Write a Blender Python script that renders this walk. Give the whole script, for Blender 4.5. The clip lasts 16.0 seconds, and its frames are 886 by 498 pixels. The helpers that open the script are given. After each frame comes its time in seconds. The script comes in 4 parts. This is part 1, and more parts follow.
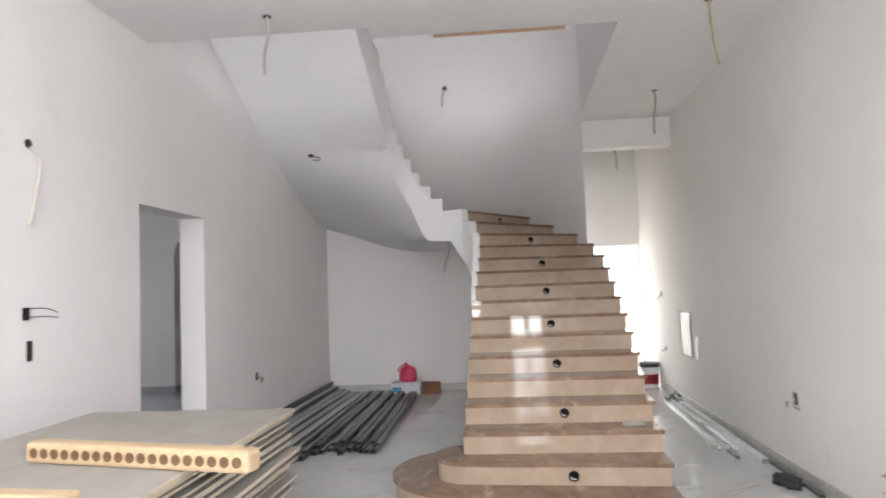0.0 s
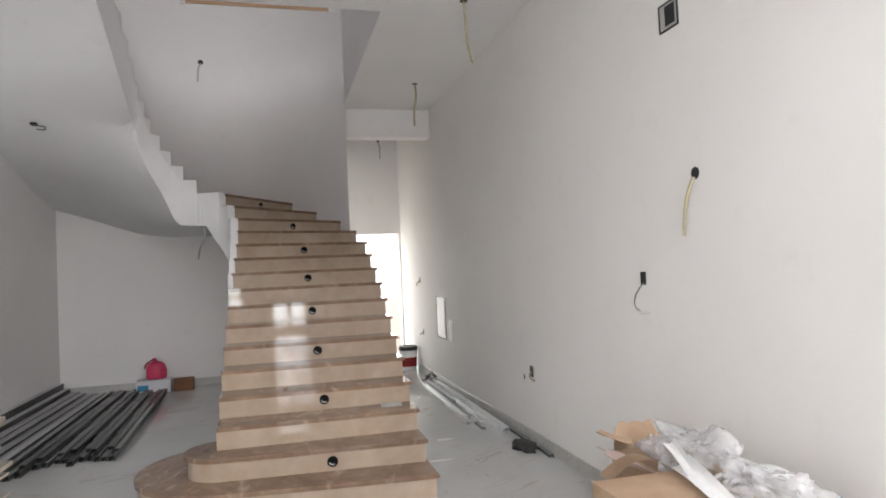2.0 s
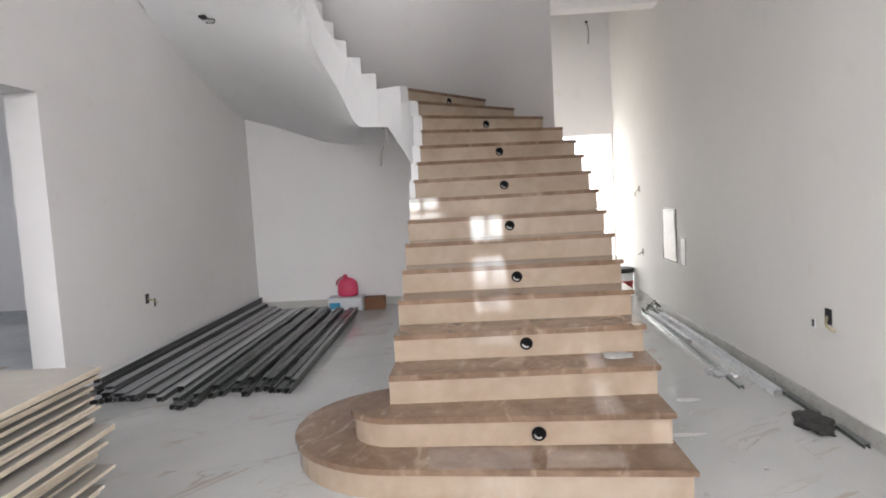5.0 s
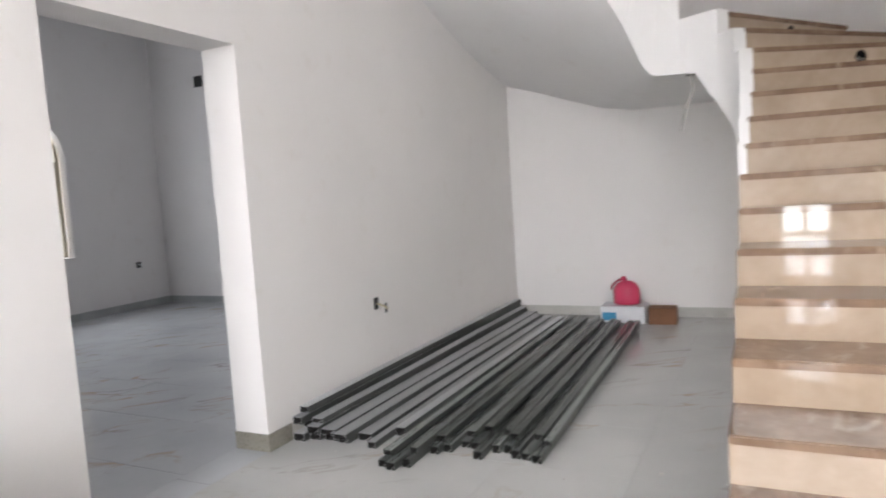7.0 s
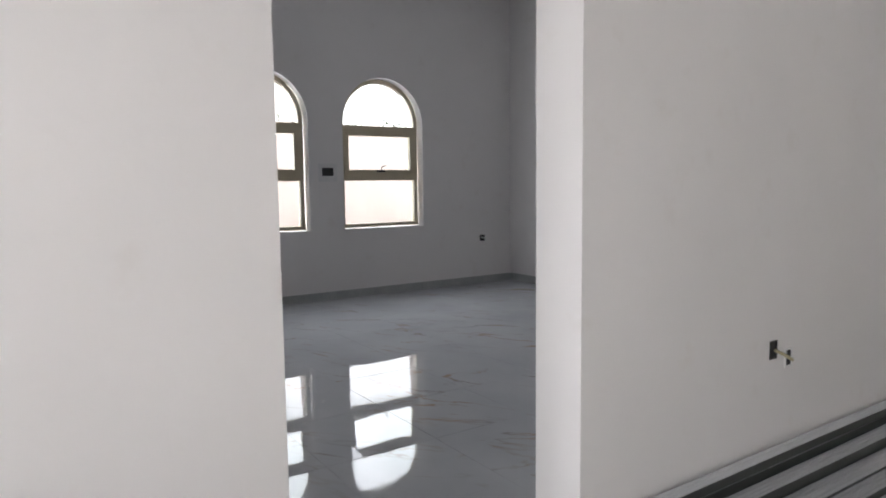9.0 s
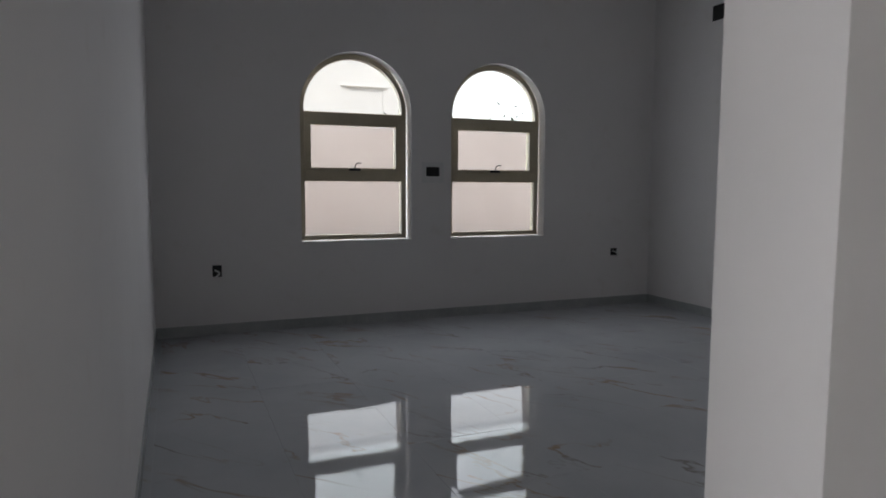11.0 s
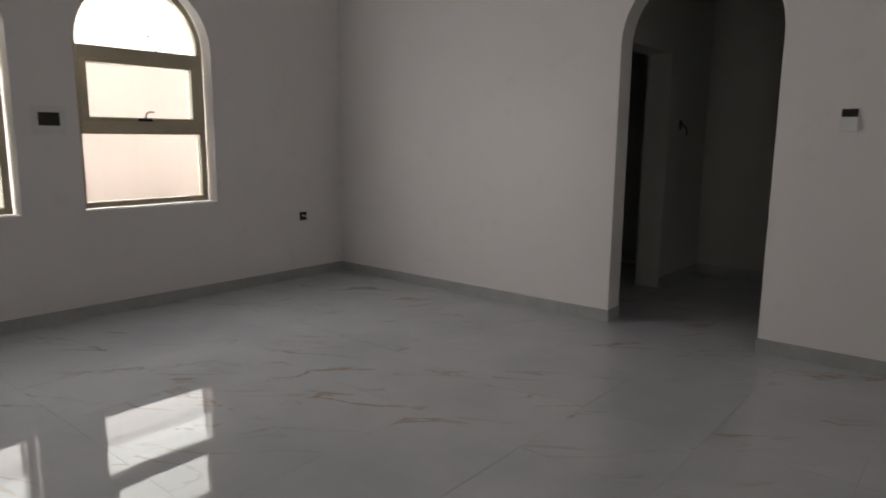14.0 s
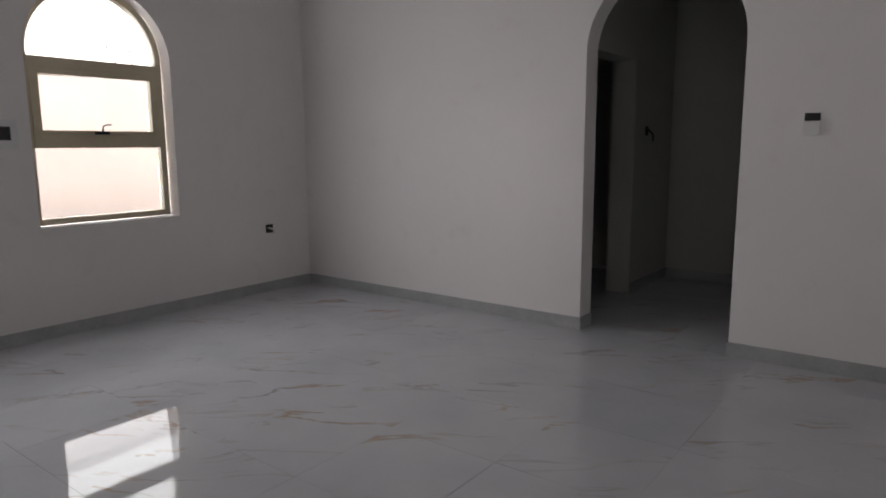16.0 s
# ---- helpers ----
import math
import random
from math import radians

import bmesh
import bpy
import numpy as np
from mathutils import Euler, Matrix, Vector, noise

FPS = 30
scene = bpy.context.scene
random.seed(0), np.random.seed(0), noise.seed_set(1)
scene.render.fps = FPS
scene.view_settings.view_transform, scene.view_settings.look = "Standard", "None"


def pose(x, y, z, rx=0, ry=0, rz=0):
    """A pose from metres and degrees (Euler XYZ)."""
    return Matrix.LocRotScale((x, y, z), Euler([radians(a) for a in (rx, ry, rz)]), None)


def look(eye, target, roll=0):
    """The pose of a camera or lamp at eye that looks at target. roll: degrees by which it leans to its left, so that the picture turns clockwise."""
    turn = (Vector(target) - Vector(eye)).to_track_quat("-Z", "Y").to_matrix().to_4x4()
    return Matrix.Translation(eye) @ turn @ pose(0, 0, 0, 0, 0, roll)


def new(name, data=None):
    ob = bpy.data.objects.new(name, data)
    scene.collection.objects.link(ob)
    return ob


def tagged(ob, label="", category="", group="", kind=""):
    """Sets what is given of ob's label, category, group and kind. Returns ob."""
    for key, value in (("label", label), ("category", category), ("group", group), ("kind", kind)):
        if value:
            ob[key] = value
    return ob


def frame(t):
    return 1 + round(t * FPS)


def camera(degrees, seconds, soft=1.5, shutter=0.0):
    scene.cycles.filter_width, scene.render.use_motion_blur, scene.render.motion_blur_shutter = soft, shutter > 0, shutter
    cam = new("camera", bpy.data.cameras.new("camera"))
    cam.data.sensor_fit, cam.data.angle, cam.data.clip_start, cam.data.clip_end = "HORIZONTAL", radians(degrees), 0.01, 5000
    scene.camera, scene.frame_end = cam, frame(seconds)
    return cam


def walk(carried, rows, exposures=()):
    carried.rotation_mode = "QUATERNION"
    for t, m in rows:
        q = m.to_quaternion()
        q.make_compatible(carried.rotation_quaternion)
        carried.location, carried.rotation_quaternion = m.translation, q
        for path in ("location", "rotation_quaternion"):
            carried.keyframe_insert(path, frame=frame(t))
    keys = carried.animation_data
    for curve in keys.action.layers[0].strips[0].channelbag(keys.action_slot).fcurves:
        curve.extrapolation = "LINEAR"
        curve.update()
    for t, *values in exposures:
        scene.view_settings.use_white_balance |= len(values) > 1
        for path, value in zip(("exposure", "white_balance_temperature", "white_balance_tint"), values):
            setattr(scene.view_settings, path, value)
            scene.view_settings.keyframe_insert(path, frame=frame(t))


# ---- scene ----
cam = camera(67.79, 16.0, soft=1.8, shutter=0.3)
ROWS = [
    (0.0, -0.111, -0.163, 1.518, 5.79, 3.57, 2.16),
    (0.5, -0.080, -0.128, 1.496, -1.77, 3.53, 2.31),
    (1.0, -0.038, -0.082, 1.504, -7.56, 2.69, 2.08),
    (1.5, -0.039, -0.101, 1.498, -11.42, 2.52, 2.38),
    (2.0, -0.073, -0.114, 1.491, -14.37, 1.78, 2.63),
    (2.5, -0.119, -0.052, 1.483, -14.71, 1.68, 2.65),
    (3.0, -0.092, -0.007, 1.503, -12.44, 0.07, 3.85),
    (3.5, -0.047, 0.157, 1.481, -2.99, 0.81, 2.79),
    (3.7, -0.010, 0.271, 1.465, -0.43, -1.18, 2.70),
    (5.8, 0.008, 2.008, 1.390, 5.71, -4.88, 3.77),
    (6.0, -0.010, 2.180, 1.379, 10.93, -3.34, 3.56),
    (6.5, -0.124, 2.569, 1.388, 19.20, -3.63, 1.50),
    (7.0, -0.377, 2.962, 1.383, 26.11, -4.55, 3.75),
    (7.5, -0.599, 3.323, 1.406, 37.72, -4.58, 2.50),
    (8.0, -0.852, 3.594, 1.393, 42.30, -3.64, 2.54),
    (8.5, -1.103, 3.828, 1.411, 48.87, -4.32, 2.14),
    (9.0, -1.309, 4.096, 1.411, 56.43, -5.48, 0.73),
    (9.5, -1.627, 4.318, 1.389, 56.50, -5.35, 0.03),
    (10.0, -1.839, 4.553, 1.427, 63.56, -4.46, 0.74),
    (10.2, -1.918, 4.628, 1.424, 66.02, -4.13, -0.14),
    (12.3, -2.869, 5.145, 1.459, 68.63, -6.69, 0.50),
    (12.5, -2.955, 5.194, 1.472, 65.37, -7.48, 0.86),
    (13.0, -3.152, 5.283, 1.484, 60.05, -7.91, 2.58),
    (13.5, -3.259, 5.355, 1.498, 47.31, -9.10, -0.22),
    (14.0, -3.358, 5.452, 1.484, 39.89, -9.58, -0.48),
    (14.5, -3.366, 5.449, 1.491, 36.58, -8.29, -1.71),
    (15.0, -3.377, 5.475, 1.493, 40.84, -9.66, -0.82),
    (15.5, -3.388, 5.498, 1.494, 39.20, -8.04, 0.14),
    (16.0, -3.399, 5.517, 1.492, 37.20, -8.90, 0.33),
]
EXPOSURES = [(0, 2.35, 6380, 10), (1, 2.22, 6400, 10), (2.5, 1.92, 6400, 10), (3, 1.98, 6400, 10), (3.5, 2.17, 6380, 10), (6, 2.63, 6330, 10), (7, 2.88, 6430, 10), (8, 2.74, 6460, 10), (8.5, 2.52, 6410, 10), (9.5, 2.05, 6410, 10), (10.2, 1.45, 6360, 10), (12.3, 1.2, 6350, 8), (13, 1.15, 6400, 8), (13.5, 1.27, 6600, 10), (14, 2.07, 7250, 12), (15, 2.3, 6900, 15), (15.5, 2.42, 6950, 15), (16, 2.2, 6900, 15)]
walk(cam, [(t, pose(x, y, z, 90 + pitch, roll, yaw)) for t, x, y, z, yaw, pitch, roll in ROWS], EXPOSURES)

# ---- world and lights ----
world = bpy.data.worlds.new("sky")
scene.world = world
world.use_nodes = True
sky = world.node_tree.nodes.new("ShaderNodeTexSky")
sky.sky_type, sky.sun_disc = "NISHITA", False
sky.sun_elevation, sky.sun_rotation = radians(56), radians(90)
sky.air_density, sky.dust_density = 1.0, 5.0
backing = world.node_tree.nodes["Background"]
backing.inputs["Strength"].default_value = 0.05
world.node_tree.links.new(sky.outputs["Color"], backing.inputs["Color"])
sun = new("sun", bpy.data.lights.new("sun", "SUN"))
sun.data.energy, sun.data.angle, sun.data.color = 0.85, radians(10), (1.0, 0.95, 0.93)
sun.matrix_world = look((0.75, 0.0, 1.12), (0, 0, 0))


def opening_light(name, eye, target, width, height, watts, colour):
    lamp = new(name, bpy.data.lights.new(name, "AREA"))
    lamp.data.shape, lamp.data.size, lamp.data.size_y = "RECTANGLE", width, height
    lamp.data.energy, lamp.data.color = watts, colour
    lamp.matrix_world = look(eye, target)
    return lamp


DAY = (0.985, 0.975, 1.0)
opening_light("entrance_daylight", (0.29, -5.8, 1.25), (0.29, 5, 1.25), 0.86, 2.4, 44, DAY)
# unseen source added to brighten the hall from the east
opening_light("east_window_daylight", (2.2, -2.7, 2.95), (-5, -2.7, 2.2), 3.8, 1.05, 62, DAY)
opening_light("back_hall_daylight", (1.36, 10.95, 1.06), (1.36, 5, 1.2), 1.1, 2.0, 5.0, (1.0, 0.95, 0.86))
# unseen side source added to brighten the back hall
opening_light("back_hall_side_daylight", (0.70, 10.37, 2.0), (3, 10.2, 2.2), 0.6, 2.2, 0.6, (1.0, 0.94, 0.82))
opening_light("room_window_daylight", (-9.12, 6.61, 1.75), (-4, 7.2, 1.3), 1.05, 1.75, 6.2, (0.91, 0.93, 1.0))
opening_light("room_window_daylight", (-9.12, 8.24, 1.75), (-4, 9.0, 1.3), 1.05, 1.75, 6.2, (0.91, 0.93, 1.0))
# unseen high source added to brighten the hall and stairwell
opening_light("upper_window_daylight", (-0.45, -5.7, 5.1), (-0.45, 2.0, 1.6), 4.2, 1.9, 135, DAY)


# ---- materials ----
def material(name, rough=0.5, metal=0.0, spec=0.5):
    m = bpy.data.materials.new(name)
    m.use_nodes = True
    b = m.node_tree.nodes["Principled BSDF"]
    b.inputs["Roughness"].default_value, b.inputs["Metallic"].default_value = rough, metal
    b.inputs["Specular IOR Level"].default_value = spec
    return m, m.node_tree.nodes, m.node_tree.links, b


def coords(n, l, scale=(1, 1, 1), turn=(0, 0, 0), world_space=False):
    t = n.new("ShaderNodeMapping")
    t.inputs["Scale"].default_value, t.inputs["Rotation"].default_value = scale, turn
    if world_space:
        l.new(n.new("ShaderNodeNewGeometry").outputs["Position"], t.inputs["Vector"])
    else:
        l.new(n.new("ShaderNodeTexCoord").outputs["Object"], t.inputs["Vector"])
    return t.outputs["Vector"]


def noise_tex(n, l, vec, scale, detail=4, rough=0.55, distort=0.0):
    t = n.new("ShaderNodeTexNoise")
    t.inputs["Scale"].default_value, t.inputs["Detail"].default_value = scale, detail
    t.inputs["Roughness"].default_value, t.inputs["Distortion"].default_value = rough, distort
    l.new(vec, t.inputs["Vector"])
    return t.outputs["Fac"]


def ramp(n, l, fac, *stops):
    r = n.new("ShaderNodeValToRGB")
    while len(r.color_ramp.elements) < len(stops):
        r.color_ramp.elements.new(0.5)
    for e, (p, c) in zip(r.color_ramp.elements, stops):
        e.position, e.color = p, (*c, 1) if len(c) == 3 else c
    l.new(fac, r.inputs["Fac"])
    return r.outputs["Color"]


def mix(n, l, fac, a, b, mode="MIX"):
    m = n.new("ShaderNodeMix")
    m.data_type, m.blend_type = "RGBA", mode
    for value, socket in ((fac, m.inputs[0]), (a, m.inputs[6]), (b, m.inputs[7])):
        if isinstance(value, (int, float)):
            socket.default_value = value
        elif isinstance(value, tuple):
            socket.default_value = (*value, 1)
        else:
            l.new(value, socket)
    return m.outputs[2]


def bump(n, l, b, height, strength, distance):
    k = n.new("ShaderNodeBump")
    k.inputs["Strength"].default_value, k.inputs["Distance"].default_value = strength, distance
    l.new(height, k.inputs["Height"])
    l.new(k.outputs["Normal"], b.inputs["Normal"])


def grained(name, dark, light, scale, rough=0.6, metal=0.0, relief=0.0, stretch=(1, 1, 1), spec=0.5, vary=1.0):
    """A colour that wanders between two tones at two scales, with fine relief."""
    m, n, l, b = material(name, rough, metal, spec)
    vec = coords(n, l, stretch)
    big, fine = noise_tex(n, l, vec, scale), noise_tex(n, l, vec, scale * 9, 3)
    both = mix(n, l, 0.35, big, fine)
    col = ramp(n, l, both, (0.3, dark), (0.7, light))
    if vary < 1:
        # each piece a little lighter or darker than the next
        col = mix(n, l, 1.0, col, ramp(n, l, n.new("ShaderNodeObjectInfo").outputs["Random"], (0.0, (vary,) * 3), (1.0, (1.1,) * 3)), "MULTIPLY")
    l.new(col, b.inputs["Base Color"])
    l.new(ramp(n, l, fine, (0.3, (rough * 0.85,) * 3), (0.7, (min(1, rough * 1.15),) * 3)), b.inputs["Roughness"])
    if relief:
        bump(n, l, b, fine, 0.5, relief)
    return m


def plaster(name, tone):
    m, n, l, b = material(name, 0.8, 0, 0.2)
    vec = coords(n, l, world_space=True)
    broad, patch, fine = noise_tex(n, l, vec, 0.7, 3), noise_tex(n, l, vec, 5, 5), noise_tex(n, l, vec, 60, 3)
    dark = tuple(c * 0.945 for c in tone)
    base = ramp(n, l, broad, (0.3, dark), (0.7, tone))
    scuff = ramp(n, l, patch, (0.60, (1, 1, 1)), (0.78, (0.955, 0.945, 0.93)))
    l.new(mix(n, l, 1.0, base, scuff, "MULTIPLY"), b.inputs["Base Color"])
    bump(n, l, b, mix(n, l, 0.5, patch, fine), 0.25, 0.004)
    return m


WALL = plaster("white wall paint", (0.83, 0.81, 0.797))
# tone of the east wall, a little yellower than WALL
CREAM = plaster("cream white wall", (0.825, 0.81, 0.782))
CEIL = plaster("white ceiling paint", (0.86, 0.853, 0.85))


def porcelain(name, dark, light, vein_strength, rough):
    """White polished tile with thin broken ochre and grey veins."""
    m, n, l, b = material(name, 0.05, 0, 0.25)
    vec = coords(n, l, world_space=True)
    cloud = noise_tex(n, l, vec, 1.3, 5)
    base = ramp(n, l, cloud, (0.3, dark), (0.7, light))
    info = n.new("ShaderNodeObjectInfo")
    shift = n.new("ShaderNodeVectorMath")
    shift.operation = "MULTIPLY_ADD"
    l.new(info.outputs["Random"], shift.inputs[0])
    shift.inputs[1].default_value = (37, 53, 11)
    lean = n.new("ShaderNodeMapping")
    lean.inputs["Scale"].default_value = (0.75, 2.5, 1)
    l.new(coords(n, l, (1, 1, 1), (0, 0, -0.62), True), lean.inputs["Vector"])
    l.new(lean.outputs["Vector"], shift.inputs[2])
    vein = noise_tex(n, l, shift.outputs[0], 0.85, 5, 0.58, 0.6)
    line = ramp(n, l, vein, (0.486, (0, 0, 0)), (0.498, (1, 1, 1)), (0.503, (1, 1, 1)), (0.522, (0, 0, 0)))
    gate = ramp(n, l, noise_tex(n, l, shift.outputs[0], 1.2, 3), (0.47, (0, 0, 0)), (0.64, (vein_strength,) * 3))
    strength = mix(n, l, 1.0, line, gate, "MULTIPLY")
    hue = ramp(n, l, noise_tex(n, l, vec, 1.7, 2), (0.40, (0.26, 0.23, 0.20)), (0.55, (0.38, 0.26, 0.14)))
    l.new(mix(n, l, strength, base, hue), b.inputs["Base Color"])
    dust = noise_tex(n, l, vec, 3.0, 5)
    l.new(ramp(n, l, dust, (0.35, (rough * 0.2,) * 3), (0.8, (rough,) * 3)), b.inputs["Roughness"])
    bump(n, l, b, noise_tex(n, l, vec, 3.5, 2), 0.13, 0.004)
    return m


TILE = porcelain("polished veined tile", (0.45, 0.467, 0.488), (0.54, 0.553, 0.57), 0.8, 0.06)
DUSTY_TILE = porcelain("dusty veined tile", (0.455, 0.456, 0.443), (0.53, 0.528, 0.512), 0.55, 0.13)
SKIRTH = grained("dusty pale skirting tile", (0.46, 0.455, 0.425), (0.58, 0.57, 0.535), 5, 0.3)
GROUT = grained("grey grout", (0.52, 0.53, 0.54), (0.60, 0.61, 0.62), 20, 0.7)
SKIRTD = grained("stained skirting tile", (0.20, 0.19, 0.16), (0.34, 0.32, 0.27), 6, 0.3)
SKIRT = grained("grey skirting tile", (0.34, 0.36, 0.36), (0.47, 0.48, 0.47), 4, 0.18)


def marble(name, dark, light, cloud_scale, streak=None, spec=0.36):
    m, n, l, b = material(name, 0.09, 0, spec)
    info = n.new("ShaderNodeObjectInfo")
    shift = n.new("ShaderNodeVectorMath")
    shift.operation = "MULTIPLY_ADD"
    l.new(info.outputs["Random"], shift.inputs[0])
    shift.inputs[1].default_value = (31, 17, 23)
    l.new(coords(n, l, (1, 1, 1), (0.2, 0.1, 0.3), True), shift.inputs[2])
    vec = shift.outputs[0]
    cloud = noise_tex(n, l, vec, cloud_scale, 7, 0.6, 0.8)
    fleck = noise_tex(n, l, vec, cloud_scale * 6, 4, 0.6)
    col = ramp(n, l, cloud, (0.32, dark), (0.52, tuple((a + c) / 2 for a, c in zip(dark, light))), (0.68, light))
    col = mix(n, l, 0.25, col, ramp(n, l, fleck, (0.35, dark), (0.65, light)))
    if streak:
        lean = n.new("ShaderNodeMapping")
        lean.inputs["Scale"].default_value, lean.inputs["Rotation"].default_value = (3.2, 1.1, 1), (0, 0, 0.5)
        l.new(vec, lean.inputs["Vector"])
        band = noise_tex(n, l, lean.outputs["Vector"], 2.2, 6, 0.65, 1.2)
        col = mix(n, l, ramp(n, l, band, (0.56, (0, 0, 0)), (0.76, (0.5, 0.5, 0.5))), col, streak)
    l.new(col, b.inputs["Base Color"])
    l.new(ramp(n, l, fleck, (0.3, (0.02,) * 3), (0.8, (0.07,) * 3)), b.inputs["Roughness"])
    return m


RISER = marble("cream marble", (0.315, 0.237, 0.168), (0.45, 0.356, 0.272), 2.0)
TREAD = marble("brown marble", (0.14, 0.085, 0.054), (0.285, 0.193, 0.13), 3.0, (0.56, 0.46, 0.35), 0.26)
BLACK = grained("black plastic", (0.008, 0.008, 0.008), (0.02, 0.02, 0.02), 30, 0.5)
CAVITY = grained("unlit cavity black", (0.004, 0.004, 0.004), (0.010, 0.010, 0.010), 30, 0.95, spec=0.08)
CONDUIT = grained("yellowed pvc conduit", (0.30, 0.26, 0.15), (0.48, 0.43, 0.29), 8, 0.5)
GREYPVC = grained("grey pvc conduit", (0.34, 0.33, 0.31), (0.46, 0.45, 0.43), 8, 0.5)
PALEPVC = grained("dusty pale conduit", (0.50, 0.46, 0.40), (0.64, 0.60, 0.54), 10, 0.6)
WHITEP = grained("white plastic", (0.68, 0.68, 0.67), (0.78, 0.78, 0.77), 12, 0.4)
FRAME = grained("champagne aluminium", (0.48, 0.42, 0.29), (0.58, 0.51, 0.37), 6, 0.4, 0.0)
STEEL = grained("galvanised steel", (0.48, 0.49, 0.50), (0.65, 0.66, 0.68), 3, 0.34, 0.4, 0.0, (1, 0.04, 1), vary=0.55)
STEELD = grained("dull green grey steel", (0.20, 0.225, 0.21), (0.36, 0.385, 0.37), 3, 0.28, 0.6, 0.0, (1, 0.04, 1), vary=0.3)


# ---- building helpers ----
def part(name, bm, mat, parent=None, label="", smooth=False):
    """Links a bmesh as one mesh object, under a thing or part if one is given."""
    me = bpy.data.meshes.new(name)
    bmesh.ops.recalc_face_normals(bm, faces=bm.faces)
    bm.to_mesh(me)
    bm.free()
    for m in mat if isinstance(mat, (list, tuple)) else [mat]:
        me.materials.append(m)
    if smooth:
        me.polygons.foreach_set("use_smooth", [True] * len(me.polygons))
        me.update()
    ob = new(name, me)
    if parent:
        ob.parent = parent
    if label:
        ob["label"] = label
    return ob


def thing(name, x, y, z, turn, label, category, group="", kind=""):
    ob = new(name)
    ob.matrix_world = pose(x, y, z, 0, 0, turn)
    return tagged(ob, label, category, group, kind)


def box_bm(x0, x1, y0, y1, z0, z1, bevel=0.0, bm=None):
    bm = bm or bmesh.new()
    made = bmesh.ops.create_cube(bm, size=1)["verts"]
    for v in made:
        v.co = Vector(((x0 + x1) / 2 + v.co.x * (x1 - x0), (y0 + y1) / 2 + v.co.y * (y1 - y0), (z0 + z1) / 2 + v.co.z * (z1 - z0)))
    if bevel:
        edges = list({e for v in made for e in v.link_edges})
        bmesh.ops.bevel(bm, geom=edges, offset=bevel, segments=2, affect="EDGES", profile=0.5)
    return bm


def prism(bm, outline, z0, z1):
    """A solid between two heights over a plan outline."""
    low = [bm.verts.new((x, y, z0)) for x, y in outline]
    top = [bm.verts.new((x, y, z1)) for x, y in outline]
    n = len(outline)
    bm.faces.new(low[::-1])
    bm.faces.new(top)
    for i in range(n):
        bm.faces.new((low[i], low[(i + 1) % n], top[(i + 1) % n], top[i]))
    return bm


def hull8(bm, low, top):
    """A solid with four corners below and four above."""
    a = [bm.verts.new(p) for p in low]
    b = [bm.verts.new(p) for p in top]
    bm.faces.new(a[::-1])
    bm.faces.new(b)
    for i in range(4):
        bm.faces.new((a[i], a[(i + 1) % 4], b[(i + 1) % 4], b[i]))


def tube_bm(points, radius, sides=10, bm=None, cap=True):
    """A round tube along points."""
    bm = bm or bmesh.new()
    pts = [Vector(p) for p in points]
    rings = []
    for i, p in enumerate(pts):
        d = (pts[min(i + 1, len(pts) - 1)] - pts[max(i - 1, 0)]).normalized()
        u = d.orthogonal().normalized() if i == 0 else (u - d * u.dot(d)).normalized()
        w = d.cross(u)
        rings.append([bm.verts.new(p + radius * (math.cos(a) * u + math.sin(a) * w)) for a in (2 * math.pi * k / sides for k in range(sides))])
    for r, s in zip(rings, rings[1:]):
        for k in range(sides):
            bm.faces.new((r[k], r[(k + 1) % sides], s[(k + 1) % sides], s[k]))
    if cap:
        bm.faces.new(rings[0][::-1])
        bm.faces.new(rings[-1])
    return bm


def lathe(profile, sides=24, bm=None):
    """Turns (radius, z) pairs about the z axis."""
    bm = bm or bmesh.new()
    rings = [[bm.verts.new((r * math.cos(2 * math.pi * k / sides), r * math.sin(2 * math.pi * k / sides), z)) for k in range(sides)] for r, z in profile]
    for r, s in zip(rings, rings[1:]):
        for k in range(sides):
            bm.faces.new((r[k], r[(k + 1) % sides], s[(k + 1) % sides], s[k]))
    bm.faces.new(rings[0][::-1])
    bm.faces.new(rings[-1])
    return bm


def wall_x(name, x0, x1, y0, y1, z0, z1, holes=(), mat=None, label="white painted plaster wall"):
    """A wall along y. holes: (y0, y1, z0, z1, arched)."""
    return wall_run(name, "x", x0, x1, y0, y1, z0, z1, holes, mat or WALL, label)


def wall_y(name, y0, y1, x0, x1, z0, z1, holes=(), mat=None, label="white painted plaster wall"):
    return wall_run(name, "y", y0, y1, x0, x1, z0, z1, holes, mat or WALL, label)


